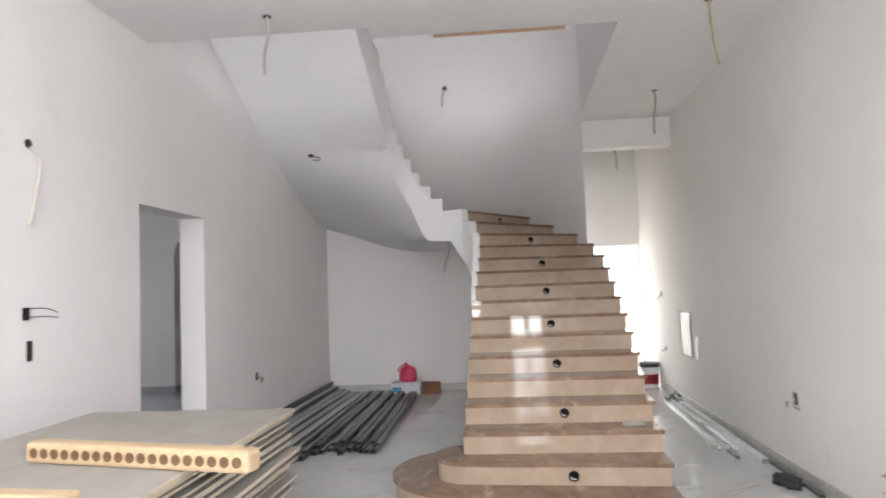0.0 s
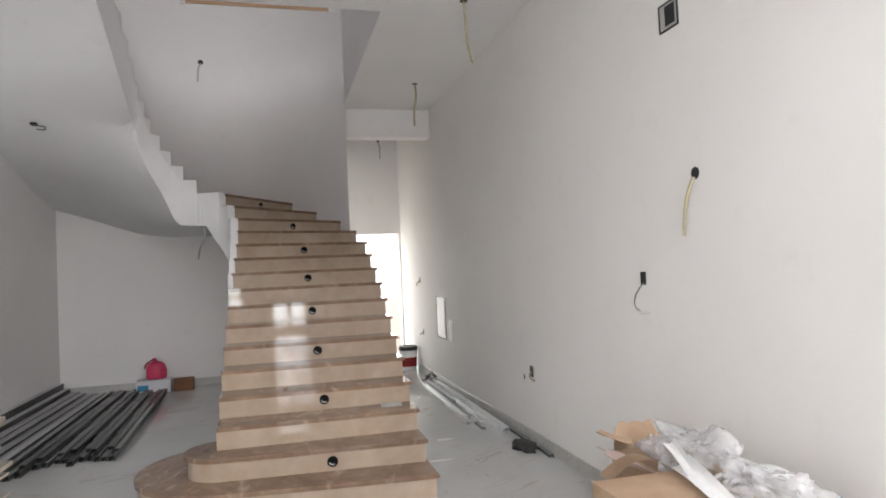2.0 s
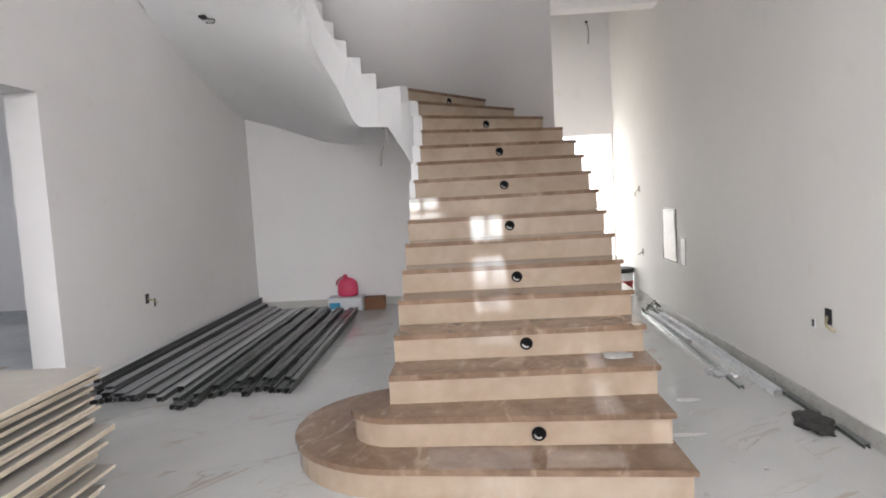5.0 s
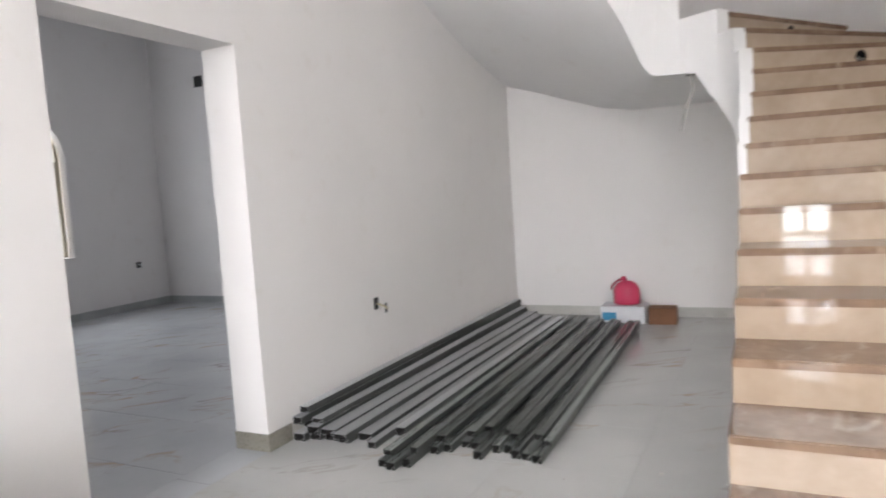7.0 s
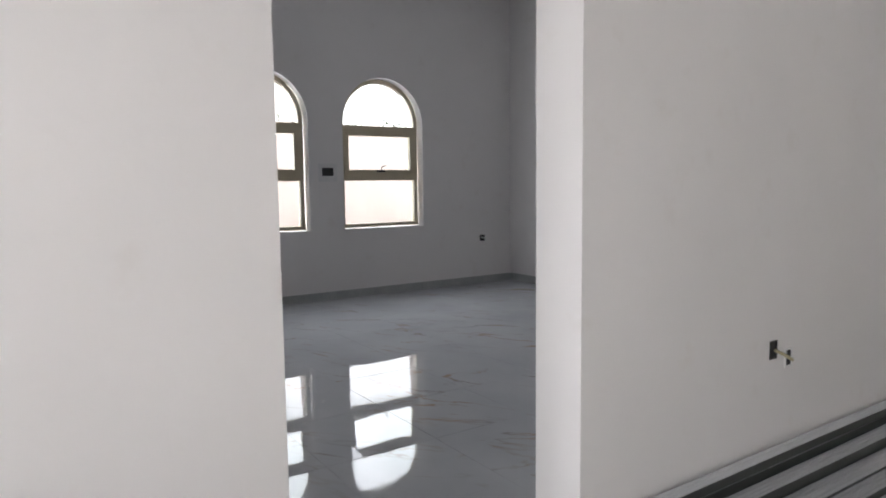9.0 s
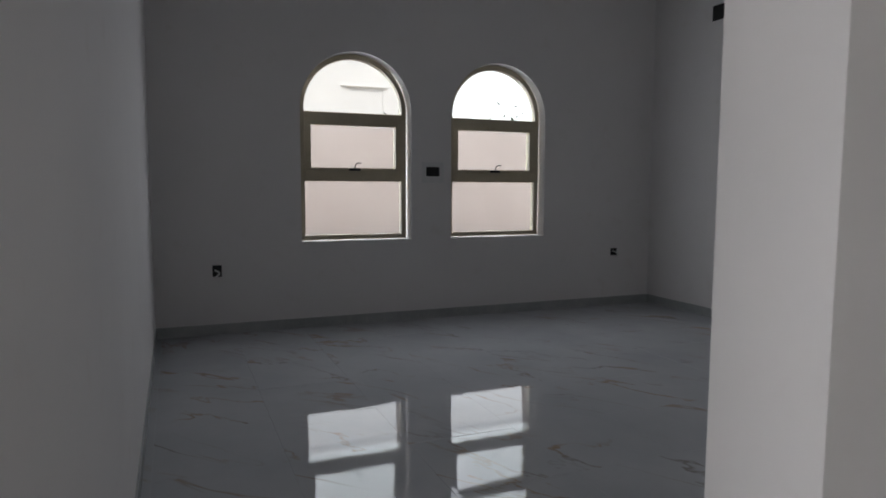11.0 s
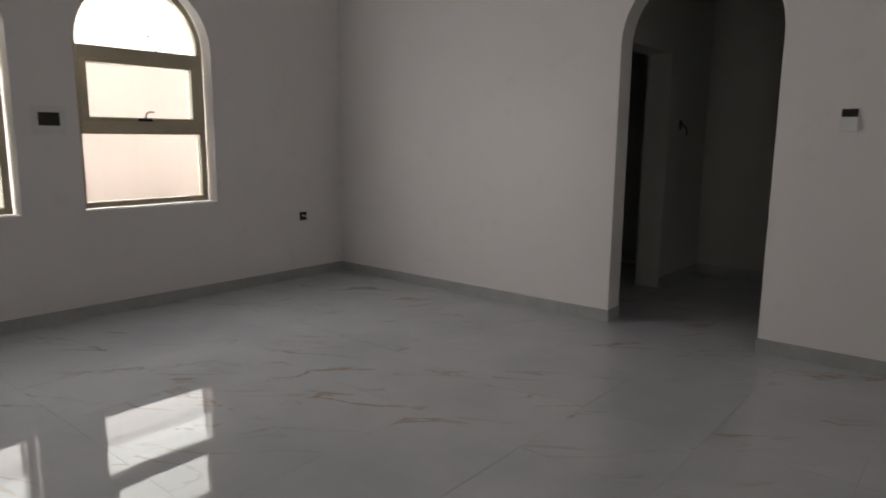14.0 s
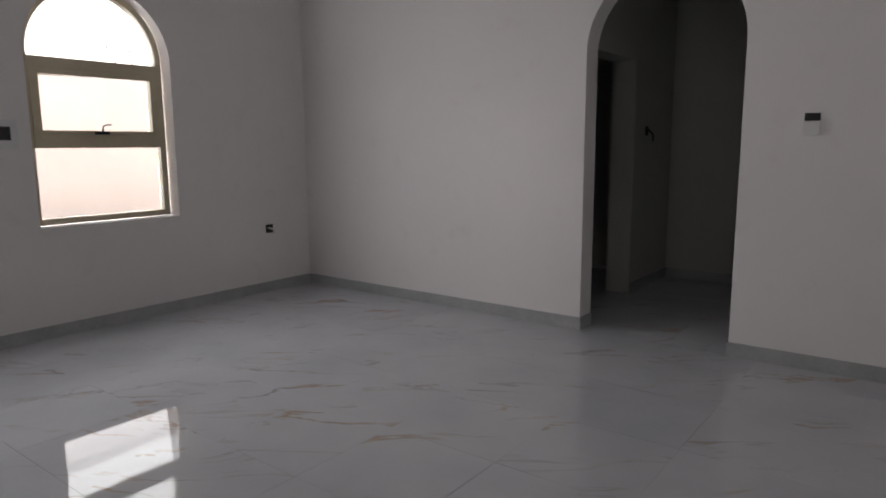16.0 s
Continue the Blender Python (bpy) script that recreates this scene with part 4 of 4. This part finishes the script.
def crumpled(name, x, y, z, size, seed, mat, label, category, sub=5):
    """A loose heap: a flattened ball pushed about by noise at three scales."""
    bm = bmesh.new()
    bmesh.ops.create_icosphere(bm, subdivisions=sub, radius=1)
    off = Vector((seed * 7.1, seed * 3.3, seed * 1.7))
    for v in bm.verts:
        p = v.co.normalized()
        r = 1 + 0.42 * noise.noise(p * 1.6 + off) - 0.30 * abs(noise.noise(p * 3.4 + off)) - 0.20 * abs(noise.noise(p * 7 - off)) - 0.09 * abs(noise.noise(p * 15 + off))
        q = p * r
        v.co = Vector((q.x * size[0], q.y * size[1], max(q.z, -0.35) * size[2]))
    low = min(v.co.z for v in bm.verts)
    for v in bm.verts:
        v.co.z -= low
    ob = part(name, bm, mat, smooth=True)
    ob.location = (x, y, z)
    return tagged(ob, label, category)


crumpled("plastic_wrap", 1.74, 2.50, 0.54, (0.16, 0.42, 0.14), 1, FILM, "crumpled clear plastic wrapping heaped on the cartons", "plastic wrap")
crumpled("plastic_wrap", 1.66, 1.95, 0.585, (0.17, 0.24, 0.10), 2, FILM, "crumpled clear plastic wrapping heaped on the cartons", "plastic wrap")
crumpled("plastic_wrap", 1.70, 1.24, 0.0, (0.25, 0.38, 0.50), 3, FILM, "large heap of clouded plastic film beside the carton", "plastic wrap")
for x, y, z, rx, ry, rz, length, w in ((1.63, 2.55, 0.66, 25, 8, -108, 0.42, 0.028), (1.56, 2.36, 0.63, 35, 6, -100, 0.40, 0.045), (1.58, 2.20, 0.60, 0, -12, -60, 0.30, 0.05), (1.70, 2.10, 0.66, 10, 4, -85, 0.24, 0.025)):
    bm = bmesh.new()
    bmesh.ops.create_grid(bm, x_segments=10, y_segments=3, size=0.5)
    for v in bm.verts:
        f = v.co.x + 0.5
        v.co = Vector((f * length, v.co.y * 2 * w * (1 - 0.3 * f), 0.03 * math.sin(3 * f) + 0.015 * (v.co.y * 2) ** 2))
    bmesh.ops.solidify(bm, geom=list(bm.faces), thickness=0.006)
    s = part("foam_strip", bm, PAPER, smooth=False)
    s.matrix_world = pose(x, y, z, rx, ry, rz)
    tagged(s, "white torn foam packing strip on the carton", "packing strip", "packing strips")


def channel(x0, y0, x1, y1, z, w, h, mat, label):
    length = math.hypot(x1 - x0, y1 - y0)
    bm = box_bm(-w / 2, w / 2, 0, length, h - 0.004, h)
    box_bm(-w / 2, -w / 2 + 0.003, 0, length, 0, h - 0.004, 0, bm)
    box_bm(w / 2 - 0.003, w / 2, 0, length, 0, h - 0.004, 0, bm)
    ob = part("metal_channel", bm, mat)
    ob.matrix_world = pose(x0, y0, z, 0, 0, -math.degrees(math.atan2(x1 - x0, y1 - y0)))
    return tagged(ob, label, "metal channel", "channels by the east wall")


channel(1.925, 6.52, 1.935, 8.30, 0.001, 0.05, 0.045, ALU, "white metal channel lying along the wall")
channel(1.82, 7.05, 1.84, 8.40, 0.001, 0.042, 0.04, ALU, "white metal channel lying on the floor")
channel(1.90, 5.55, 1.915, 6.60, 0.001, 0.055, 0.045, ALU, "white metal channel lying along the wall")
channel(1.74, 5.72, 1.80, 8.55, 0.001, 0.03, 0.03, STEELD, "thin dark steel strip lying on the floor")
channel(1.955, 5.15, 1.965, 8.7, 0.001, 0.025, 0.03, STEELD, "thin dark steel strip lying along the wall")
bm = bmesh.new()
rng = random.Random(5)
for i in range(7):
    a = rng.uniform(0, 6.28)
    tube_bm([(1.84, 8.56, 0.014 + 0.006 * i), (1.84 + 0.1 * math.cos(a), 8.56 + 0.1 * math.sin(a), 0.06 + 0.012 * i), (1.84 + 0.2 * math.cos(a + 0.5), 8.56 + 0.2 * math.sin(a + 0.5), 0.012)], 0.006, 6, bm)
tagged(part("wire_offcuts", bm, BLACK), "tangle of dark wire offcuts on the floor", "wire")
crumpled("plastic_bag", 1.74, 6.10, 0, (0.10, 0.16, 0.035), 4, FILM, "small clear plastic bag on the floor", "plastic bag", 4)
crumpled("rag", 1.86, 5.02, 0, (0.10, 0.20, 0.045), 5, RAG, "dark grey rag crumpled on the floor", "rag", 4)
channel(1.95, 4.66, 1.955, 4.95, 0.001, 0.03, 0.03, STEELD, "short dark steel offcut on the floor")

bucket = thing("paint_bucket", 1.85, 9.75, 0, 0, "white paint bucket with a red label and black lid", "bucket")
part("body", lathe([(0.115, 0), (0.12, 0.01), (0.135, 0.31), (0.14, 0.315)], 28), WHITEP, bucket)
part("lid", lathe([(0.144, 0.30), (0.146, 0.335), (0.14, 0.36), (0.125, 0.36), (0.12, 0.35)], 28), BLACK, bucket)
bm = bmesh.new()
n = 14
arc = [[bm.verts.new((r * math.cos(t), r * math.sin(t), z)) for t in (math.pi * (1.05 + 0.8 * i / n) for i in range(n + 1))] for r, z in ((0.1265, 0.06), (0.1345, 0.2))]
for i in range(n):
    bm.faces.new((arc[0][i], arc[0][i + 1], arc[1][i + 1], arc[1][i]))
bmesh.ops.solidify(bm, geom=list(bm.faces), thickness=0.002)
part("label_band", bm, RED, bucket)

crumpled("paper_scrap", 0.76, 4.95, 3 * RISE, (0.10, 0.06, 0.016), 9, GREYPVC, "crumpled grey paper scrap on a marble tread", "paper", 4)


# ---- plaster crumbs and smears on the hall floor ----
rng = random.Random(21)
bm = bmesh.new()
for x, y, spread, count in ((1.45, 5.1, 0.25, 10), (1.75, 3.6, 0.2, 12), (1.55, 7.4, 0.3, 10), (-2.3, 5.4, 0.35, 10), (1.3, 4.4, 0.35, 8), (-1.2, 5.6, 0.3, 6)):
    for _ in range(count):
        size = rng.uniform(0.004, 0.014)
        made = bmesh.ops.create_icosphere(bm, subdivisions=1, radius=size)["verts"]
        cx, cy = x + rng.gauss(0, spread), min(y + rng.gauss(0, spread), 9.0)
        cx = max(LEFT + 0.03, min(RIGHT - 0.03, cx))
        for v in made:
            v.co = Vector((cx + v.co.x * rng.uniform(0.7, 1.4), cy + v.co.y * rng.uniform(0.7, 1.4), size * 0.4 + v.co.z * 0.45))
CRUMB = grained("grey plaster crumbs", (0.30, 0.29, 0.27), (0.62, 0.60, 0.57), 40, 0.9)
tagged(part("plaster_crumbs", bm, CRUMB), "grey plaster crumbs scattered on the tile floor", "debris", kind="stuff")


def smear(x, y, rx, ry, seed):
    """A thin dried puddle of filler with a ragged rim."""
    bm = bmesh.new()
    n = 28
    rim = []
    for i in range(n):
        a = 2 * math.pi * i / n
        k = 1 + 0.45 * noise.noise(Vector((math.cos(a) * 1.6, math.sin(a) * 1.6, seed)))
        rim.append((x + rx * k * math.cos(a), y + ry * k * math.sin(a)))
    prism(bm, rim, 0.0003, 0.0022)
    tagged(part("filler_smear", bm, SMEAR), "dried white filler smear on the tile floor", "stain", "filler smears")


SMEAR = grained("dried white filler", (0.50, 0.495, 0.475), (0.62, 0.61, 0.59), 25, 0.85, 0, 0.001)
smear(1.13, 4.95, 0.10, 0.022, 2.0)
smear(1.32, 5.55, 0.08, 0.03, 5.0)


# ---- electrical points ----
def wire(points, radius, mat, parent, name="cable"):
    pts = [Vector(p) for p in points]
    fine = []
    for i in range(len(pts) - 1):
        p0, p1, p2, p3 = pts[max(i - 1, 0)], pts[i], pts[i + 1], pts[min(i + 2, len(pts) - 1)]
        for s in range(5):
            t = s / 5
            fine.append(0.5 * ((2 * p1) + (p2 - p0) * t + (2 * p0 - 5 * p1 + 4 * p2 - p3) * t * t + (3 * p1 - p0 - 3 * p2 + p3) * t ** 3))
    fine.append(pts[-1])
    return part(name, tube_bm(fine, radius, 8), mat, parent, smooth=True)


def ceiling_point(x, y, z, drop, lean, mat, label):
    c = thing("ceiling_cable", x, y, z, 0, label, "cable", "hanging lamp cables")
    part("hole_rim", lathe([(0.03, -0.004), (0.034, 0.0), (0.02, 0.001)], 16), BLACK, c)
    wire([(0, 0, 0), (0.008, 0.004, -drop * 0.3), (lean * 0.5 - 0.01, 0, -drop * 0.65), (lean, 0.01, -drop)], 0.011, mat, c)


YELLOWED = "short yellowed conduit hanging from the ceiling"
ceiling_point(1.47, 4.85, CEILING, 0.49, 0.05, CONDUIT, YELLOWED)
ceiling_point(1.56, 7.17, CEILING, 0.48, -0.02, CONDUIT, YELLOWED)
ceiling_point(-1.84, 4.53, CEILING, 0.44, -0.03, GREYPVC, "short grey conduit hanging from the ceiling")
ceiling_point(-0.84, 7.95, 2.115, 0.38, -0.07, GREYPVC, "short grey conduit hanging under the stair")


def wall_point(name, place, normal, size, label, tails=(), mat=None, back=None):
    """A flush electrical box in a wall with a dark recess and loose tails. Local x runs along the wall, y out of it, z up."""
    turn = math.degrees(math.atan2(normal[1], normal[0])) - 90
    p = thing(name, *place, turn, label, "electrical box", "open electrical points")
    w, h = size
    bm = bmesh.new()
    for x0, x1, z0, z1 in ((-w / 2, w / 2, -h / 2, -h / 2 + 0.008), (-w / 2, w / 2, h / 2 - 0.008, h / 2), (-w / 2, -w / 2 + 0.008, -h / 2 + 0.008, h / 2 - 0.008), (w / 2 - 0.008, w / 2, -h / 2 + 0.008, h / 2 - 0.008)):
        box_bm(x0, x1, 0.0, 0.006, z0, z1, 0, bm)
    part("rim", bm, mat or BLACK, p)
    part("back", box_bm(-w / 2 + 0.008, w / 2 - 0.008, 0.0, 0.002, -h / 2 + 0.008, h / 2 - 0.008), back or BLACK, p)
    for pts, r, m in tails:
        wire(pts, r, m, p)
    return p


def wall_hole(place, normal, r, label, tails):
    turn = math.degrees(math.atan2(normal[1], normal[0])) - 90
    p = thing("wall_lamp_hole", *place, turn, label, "cable hole", "open electrical points")
    # solid black disc painted in place of the unlit hole
    bm = lathe([(r, 0), (r, 0.003), (r * 0.8, 0.004)], 18)
    bmesh.ops.rotate(bm, verts=bm.verts, matrix=Matrix.Rotation(radians(-90), 3, "X"))
    part("rim", bm, BLACK, p)
    for pts, rad, m in tails:
        wire(pts, rad, m, p)


E_, W_ = (-1, 0), (1, 0)
HOLE_LABEL = "round black cable hole in the wall with a loose conduit"
wall_hole((RIGHT, 2.771, 1.918), E_, 0.032, HOLE_LABEL, [([(-0, 0.01, -0.02), (0.035, 0.025, -0.10), (0.07, 0.025, -0.20), (0.085, 0.025, -0.31)], 0.009, CONDUIT)])
wall_point("wall_socket", (RIGHT, 3.305, 1.387), E_, (0.05, 0.075), "small open switch box with loose wires", [([(0, 0.01, -0.03), (0.05, 0.03, -0.1), (0.06, 0.03, -0.16), (-0, 0.035, -0.185)], 0.0025, BLACK), ([(-0.01, 0.01, -0.03), (0.03, 0.03, -0.09), (0.07, 0.025, -0.15), (0.03, 0.03, -0.19)], 0.0025, GREYPVC), ([(0.075, 0.002, -0.195), (0.02, 0.012, -0.20), (-0.05, 0.002, -0.195)], 0.008, WHITEP)])
wall_point("wall_socket", (RIGHT, 5.12, 0.60), E_, (0.065, 0.09), "open socket box with wires near the skirting", [([(-0, 0.01, 0), (-0.05, 0.04, -0.04), (-0.12, 0.03, -0.06)], 0.008, CONDUIT)])
wall_point("wall_socket", (RIGHT, 5.29, 0.53), E_, (0.05, 0.06), "open socket box near the skirting", mat=WHITEP)
high = wall_point("wall_socket", (RIGHT, 2.92, 2.78), E_, (0.17, 0.15), "open grey junction box high on the wall", mat=BLACK, back=GREYPVC)
part("opening", box_bm(-0.055, 0.03, 0.002, 0.004, -0.05, 0.055), BLACK, high, "dark opening in the box")
wall_point("wall_socket", (RIGHT, 9.36, 1.35), E_, (0.06, 0.08), "open switch box with loose wires", [([(-0, 0.01, 0), (0.04, 0.05, -0.06), (-0.06, 0.06, -0.08)], 0.006, CONDUIT)], GREYPVC)
wall_point("wall_socket", (RIGHT, 9.27, 0.60), E_, (0.06, 0.08), "open socket box near the skirting", [([(-0, 0.01, 0), (0.04, 0.05, -0.04)], 0.006, CONDUIT)], GREYPVC)
board = wall_point("distribution_board", (RIGHT, 8.17, 0.875), E_, (0.47, 0.54), "white distribution board set in the wall with a dark edge", back=WHITEP)
part("cover", box_bm(-0.2, 0.2, 0.002, 0.009, -0.225, 0.235, 0.003), WHITEP, board)
board = wall_point("distribution_board", (RIGHT, 7.75, 0.735), E_, (0.17, 0.27), "small white data box set in the wall", back=WHITEP, mat=GREYPVC)
wall_hole((LEFT, 3.49, 2.49), W_, 0.03, HOLE_LABEL, [([(0, 0.01, -0.02), (-0.05, 0.04, -0.1), (-0.03, 0.03, -0.3), (0.01, 0.02, -0.5)], 0.011, PALEPVC)])
wall_point("wall_socket", (LEFT, 3.47, 1.47), W_, (0.05, 0.075), "small open switch box with loose wires", [([(0, 0.01, 0.03), (-0.1, 0.05, 0.03), (-0.2, 0.06, 0.0)], 0.003, BLACK), ([(0, 0.01, -0.02), (-0.1, 0.05, -0.02), (-0.2, 0.06, -0.03)], 0.003, BLACK)])
wall_point("wall_socket", (LEFT, 3.50, 1.25), W_, (0.04, 0.12), "narrow open box in the wall")
wall_point("wall_socket", (LEFT, 7.0, 0.64), W_, (0.055, 0.085), "open socket box with a cable stub", [([(0, 0.01, 0), (-0.05, 0.04, -0.03), (-0.08, 0.05, -0.05)], 0.008, CONDUIT)])
wall_point("wall_socket", (LEFT, 7.13, 0.585), W_, (0.06, 0.09), "white socket box near the skirting", mat=WHITEP)
wall_point("wall_socket", (ROOM_W, 9.83, 0.655), W_, (0.085, 0.085), "open socket box with loose wires", [([(0.02, 0.01, 0.01), (-0.03, 0.03, -0.01), (-0.04, 0.02, -0.05)], 0.009, WHITEP)])
wall_point("wall_socket", (ROOM_W, 5.22, 0.62), W_, (0.085, 0.11), "open socket box with loose wires", [([(0.02, 0.01, 0.01), (-0.02, 0.03, -0.02), (0.02, 0.02, -0.06)], 0.009, WHITEP)])
jb = wall_point("wall_socket", (ROOM_W, 7.45, 1.60), W_, (0.15, 0.10), "black open junction box in a white patch between the windows")
part("plate", box_bm(-0.125, 0.125, 0.0, 0.0012, -0.12, 0.10), WHITEP, jb, "white filler patch round the box")
wall_point("cable_outlet", (-7.92, ROOM_N, 3.32), (0, -1), (0.16, 0.16), "black open cable outlet high on the wall")
sw = wall_point("wall_switch", (-4.11, ROOM_N, 1.66), (0, -1), (0.09, 0.05), "white switch box with a dark open top", mat=BLACK)
part("plate", box_bm(-0.05, 0.05, 0.0, 0.03, -0.115, -0.026, 0.004), WHITEP, sw, "white plastic plate")
wall_point("wall_switch", (-5.87, 12.2, 1.63), W_, (0.07, 0.09), "open switch box with a hanging wire in the lobby", [([(0, 0.01, 0.02), (-0.02, 0.06, -0.04), (0.03, 0.08, -0.1)], 0.008, BLACK)])
# cable points on the stairwell wall, the stair underside and the back wall
a = radians(89)
wall_hole((CX + ROUT * math.cos(a), CY + ROUT * math.sin(a), 4.49), (0, -1), 0.035, HOLE_LABEL, [([(0, 0.01, -0.02), (0.03, 0.05, -0.12), (0.04, 0.04, -0.28)], 0.011, GREYPVC)])
lamp = thing("soffit_lamp_hole", -2.39, 7.5, 3.178, 0, "black square lamp hole with a cable loop in the stair underside", "cable hole")
# black block whose colour stands for the unlit lamp hole
part("rim", box_bm(-0.06, 0.0, -0.05, 0.05, 0, 0.02), BLACK, lamp)
wire([(-0.02, 0, 0.0), (0.03, -0.02, -0.012), (0.075, -0.02, -0.02), (0.06, 0, -0.045), (-0.01, 0, -0.04)], 0.005, BLACK, lamp)
wall_hole((1.69, FAR, 3.68), (0, -1), 0.02, "pale conduit hanging on the far wall", [([(0, 0.01, -0.02), (-0.02, 0.03, -0.12), (-0.01, 0.03, -0.3)], 0.012, GREYPVC)])
# timber batten left on the edge of the dropped ceiling
batten = thing("timber_batten", -0.12, 5.155, CEILING - 0.01, 1, "thin timber batten along the edge of the dropped ceiling", "batten")
part("strip", box_bm(-0.55, 0.55, 0, 0.02, 0, 0.022), TIMBER, batten)
# a white piece at each end of the strip
for s in (-0.57, 0.55):
    part("clip", box_bm(s, s + 0.04, -0.002, 0.024, -0.004, 0.026), WHITEP, batten, "white end piece")


# ---- floor tiles: each a slab of its own on a shared mesh ----
TILE_SIZE, JOINT = 0.66, 0.001
tile_meshes = {}


def tile_mesh(w, d, mat):
    key = (round(w, 3), round(d, 3), mat.name)
    if key not in tile_meshes:
        bm = box_bm(-w / 2, w / 2, -d / 2, d / 2, -0.012, 0.0)
        me = bpy.data.meshes.new("tile")
        bm.to_mesh(me)
        bm.free()
        me.materials.append(mat)
        tile_meshes[key] = me
    return tile_meshes[key]


rng = random.Random(8)


def lay(x0, x1, y0, y1, ox, oy, mat):
    """Tiles from a joint at ox, oy out to the edges of the space, cut at the walls."""
    xs = sorted({x0, x1, *(ox + TILE_SIZE * i for i in range(-40, 40) if x0 + 0.03 < ox + TILE_SIZE * i < x1 - 0.03)})
    ys = sorted({y0, y1, *(oy + TILE_SIZE * i for i in range(-40, 40) if y0 + 0.03 < oy + TILE_SIZE * i < y1 - 0.03)})
    for a, b in zip(xs, xs[1:]):
        for c, d in zip(ys, ys[1:]):
            t = new("tile", tile_mesh(b - a - JOINT, d - c - JOINT, mat))
            t.parent = floor
            t.matrix_local = pose((a + b) / 2, (c + d) / 2, -0.0004, rng.gauss(0, 0.07), rng.gauss(0, 0.07), 0)


lay(LEFT, RIGHT, FRONT, 10.75, -2.3, 6.03, DUSTY_TILE)
lay(ROOM_W, ROOM_E, ROOM_S, ROOM_N, -6.31, 6.03, TILE)
lay(ROOM_E, LEFT, DOOR0, DOOR1, -3.4, 4.0, TILE)
lay(-5.68, -4.53, ROOM_N, ROOM_N + 0.2, -6.0, 10.0, TILE)
lay(-8.0, -3.84, ROOM_N + 0.2, 12.97, -6.31, 10.7, TILE)
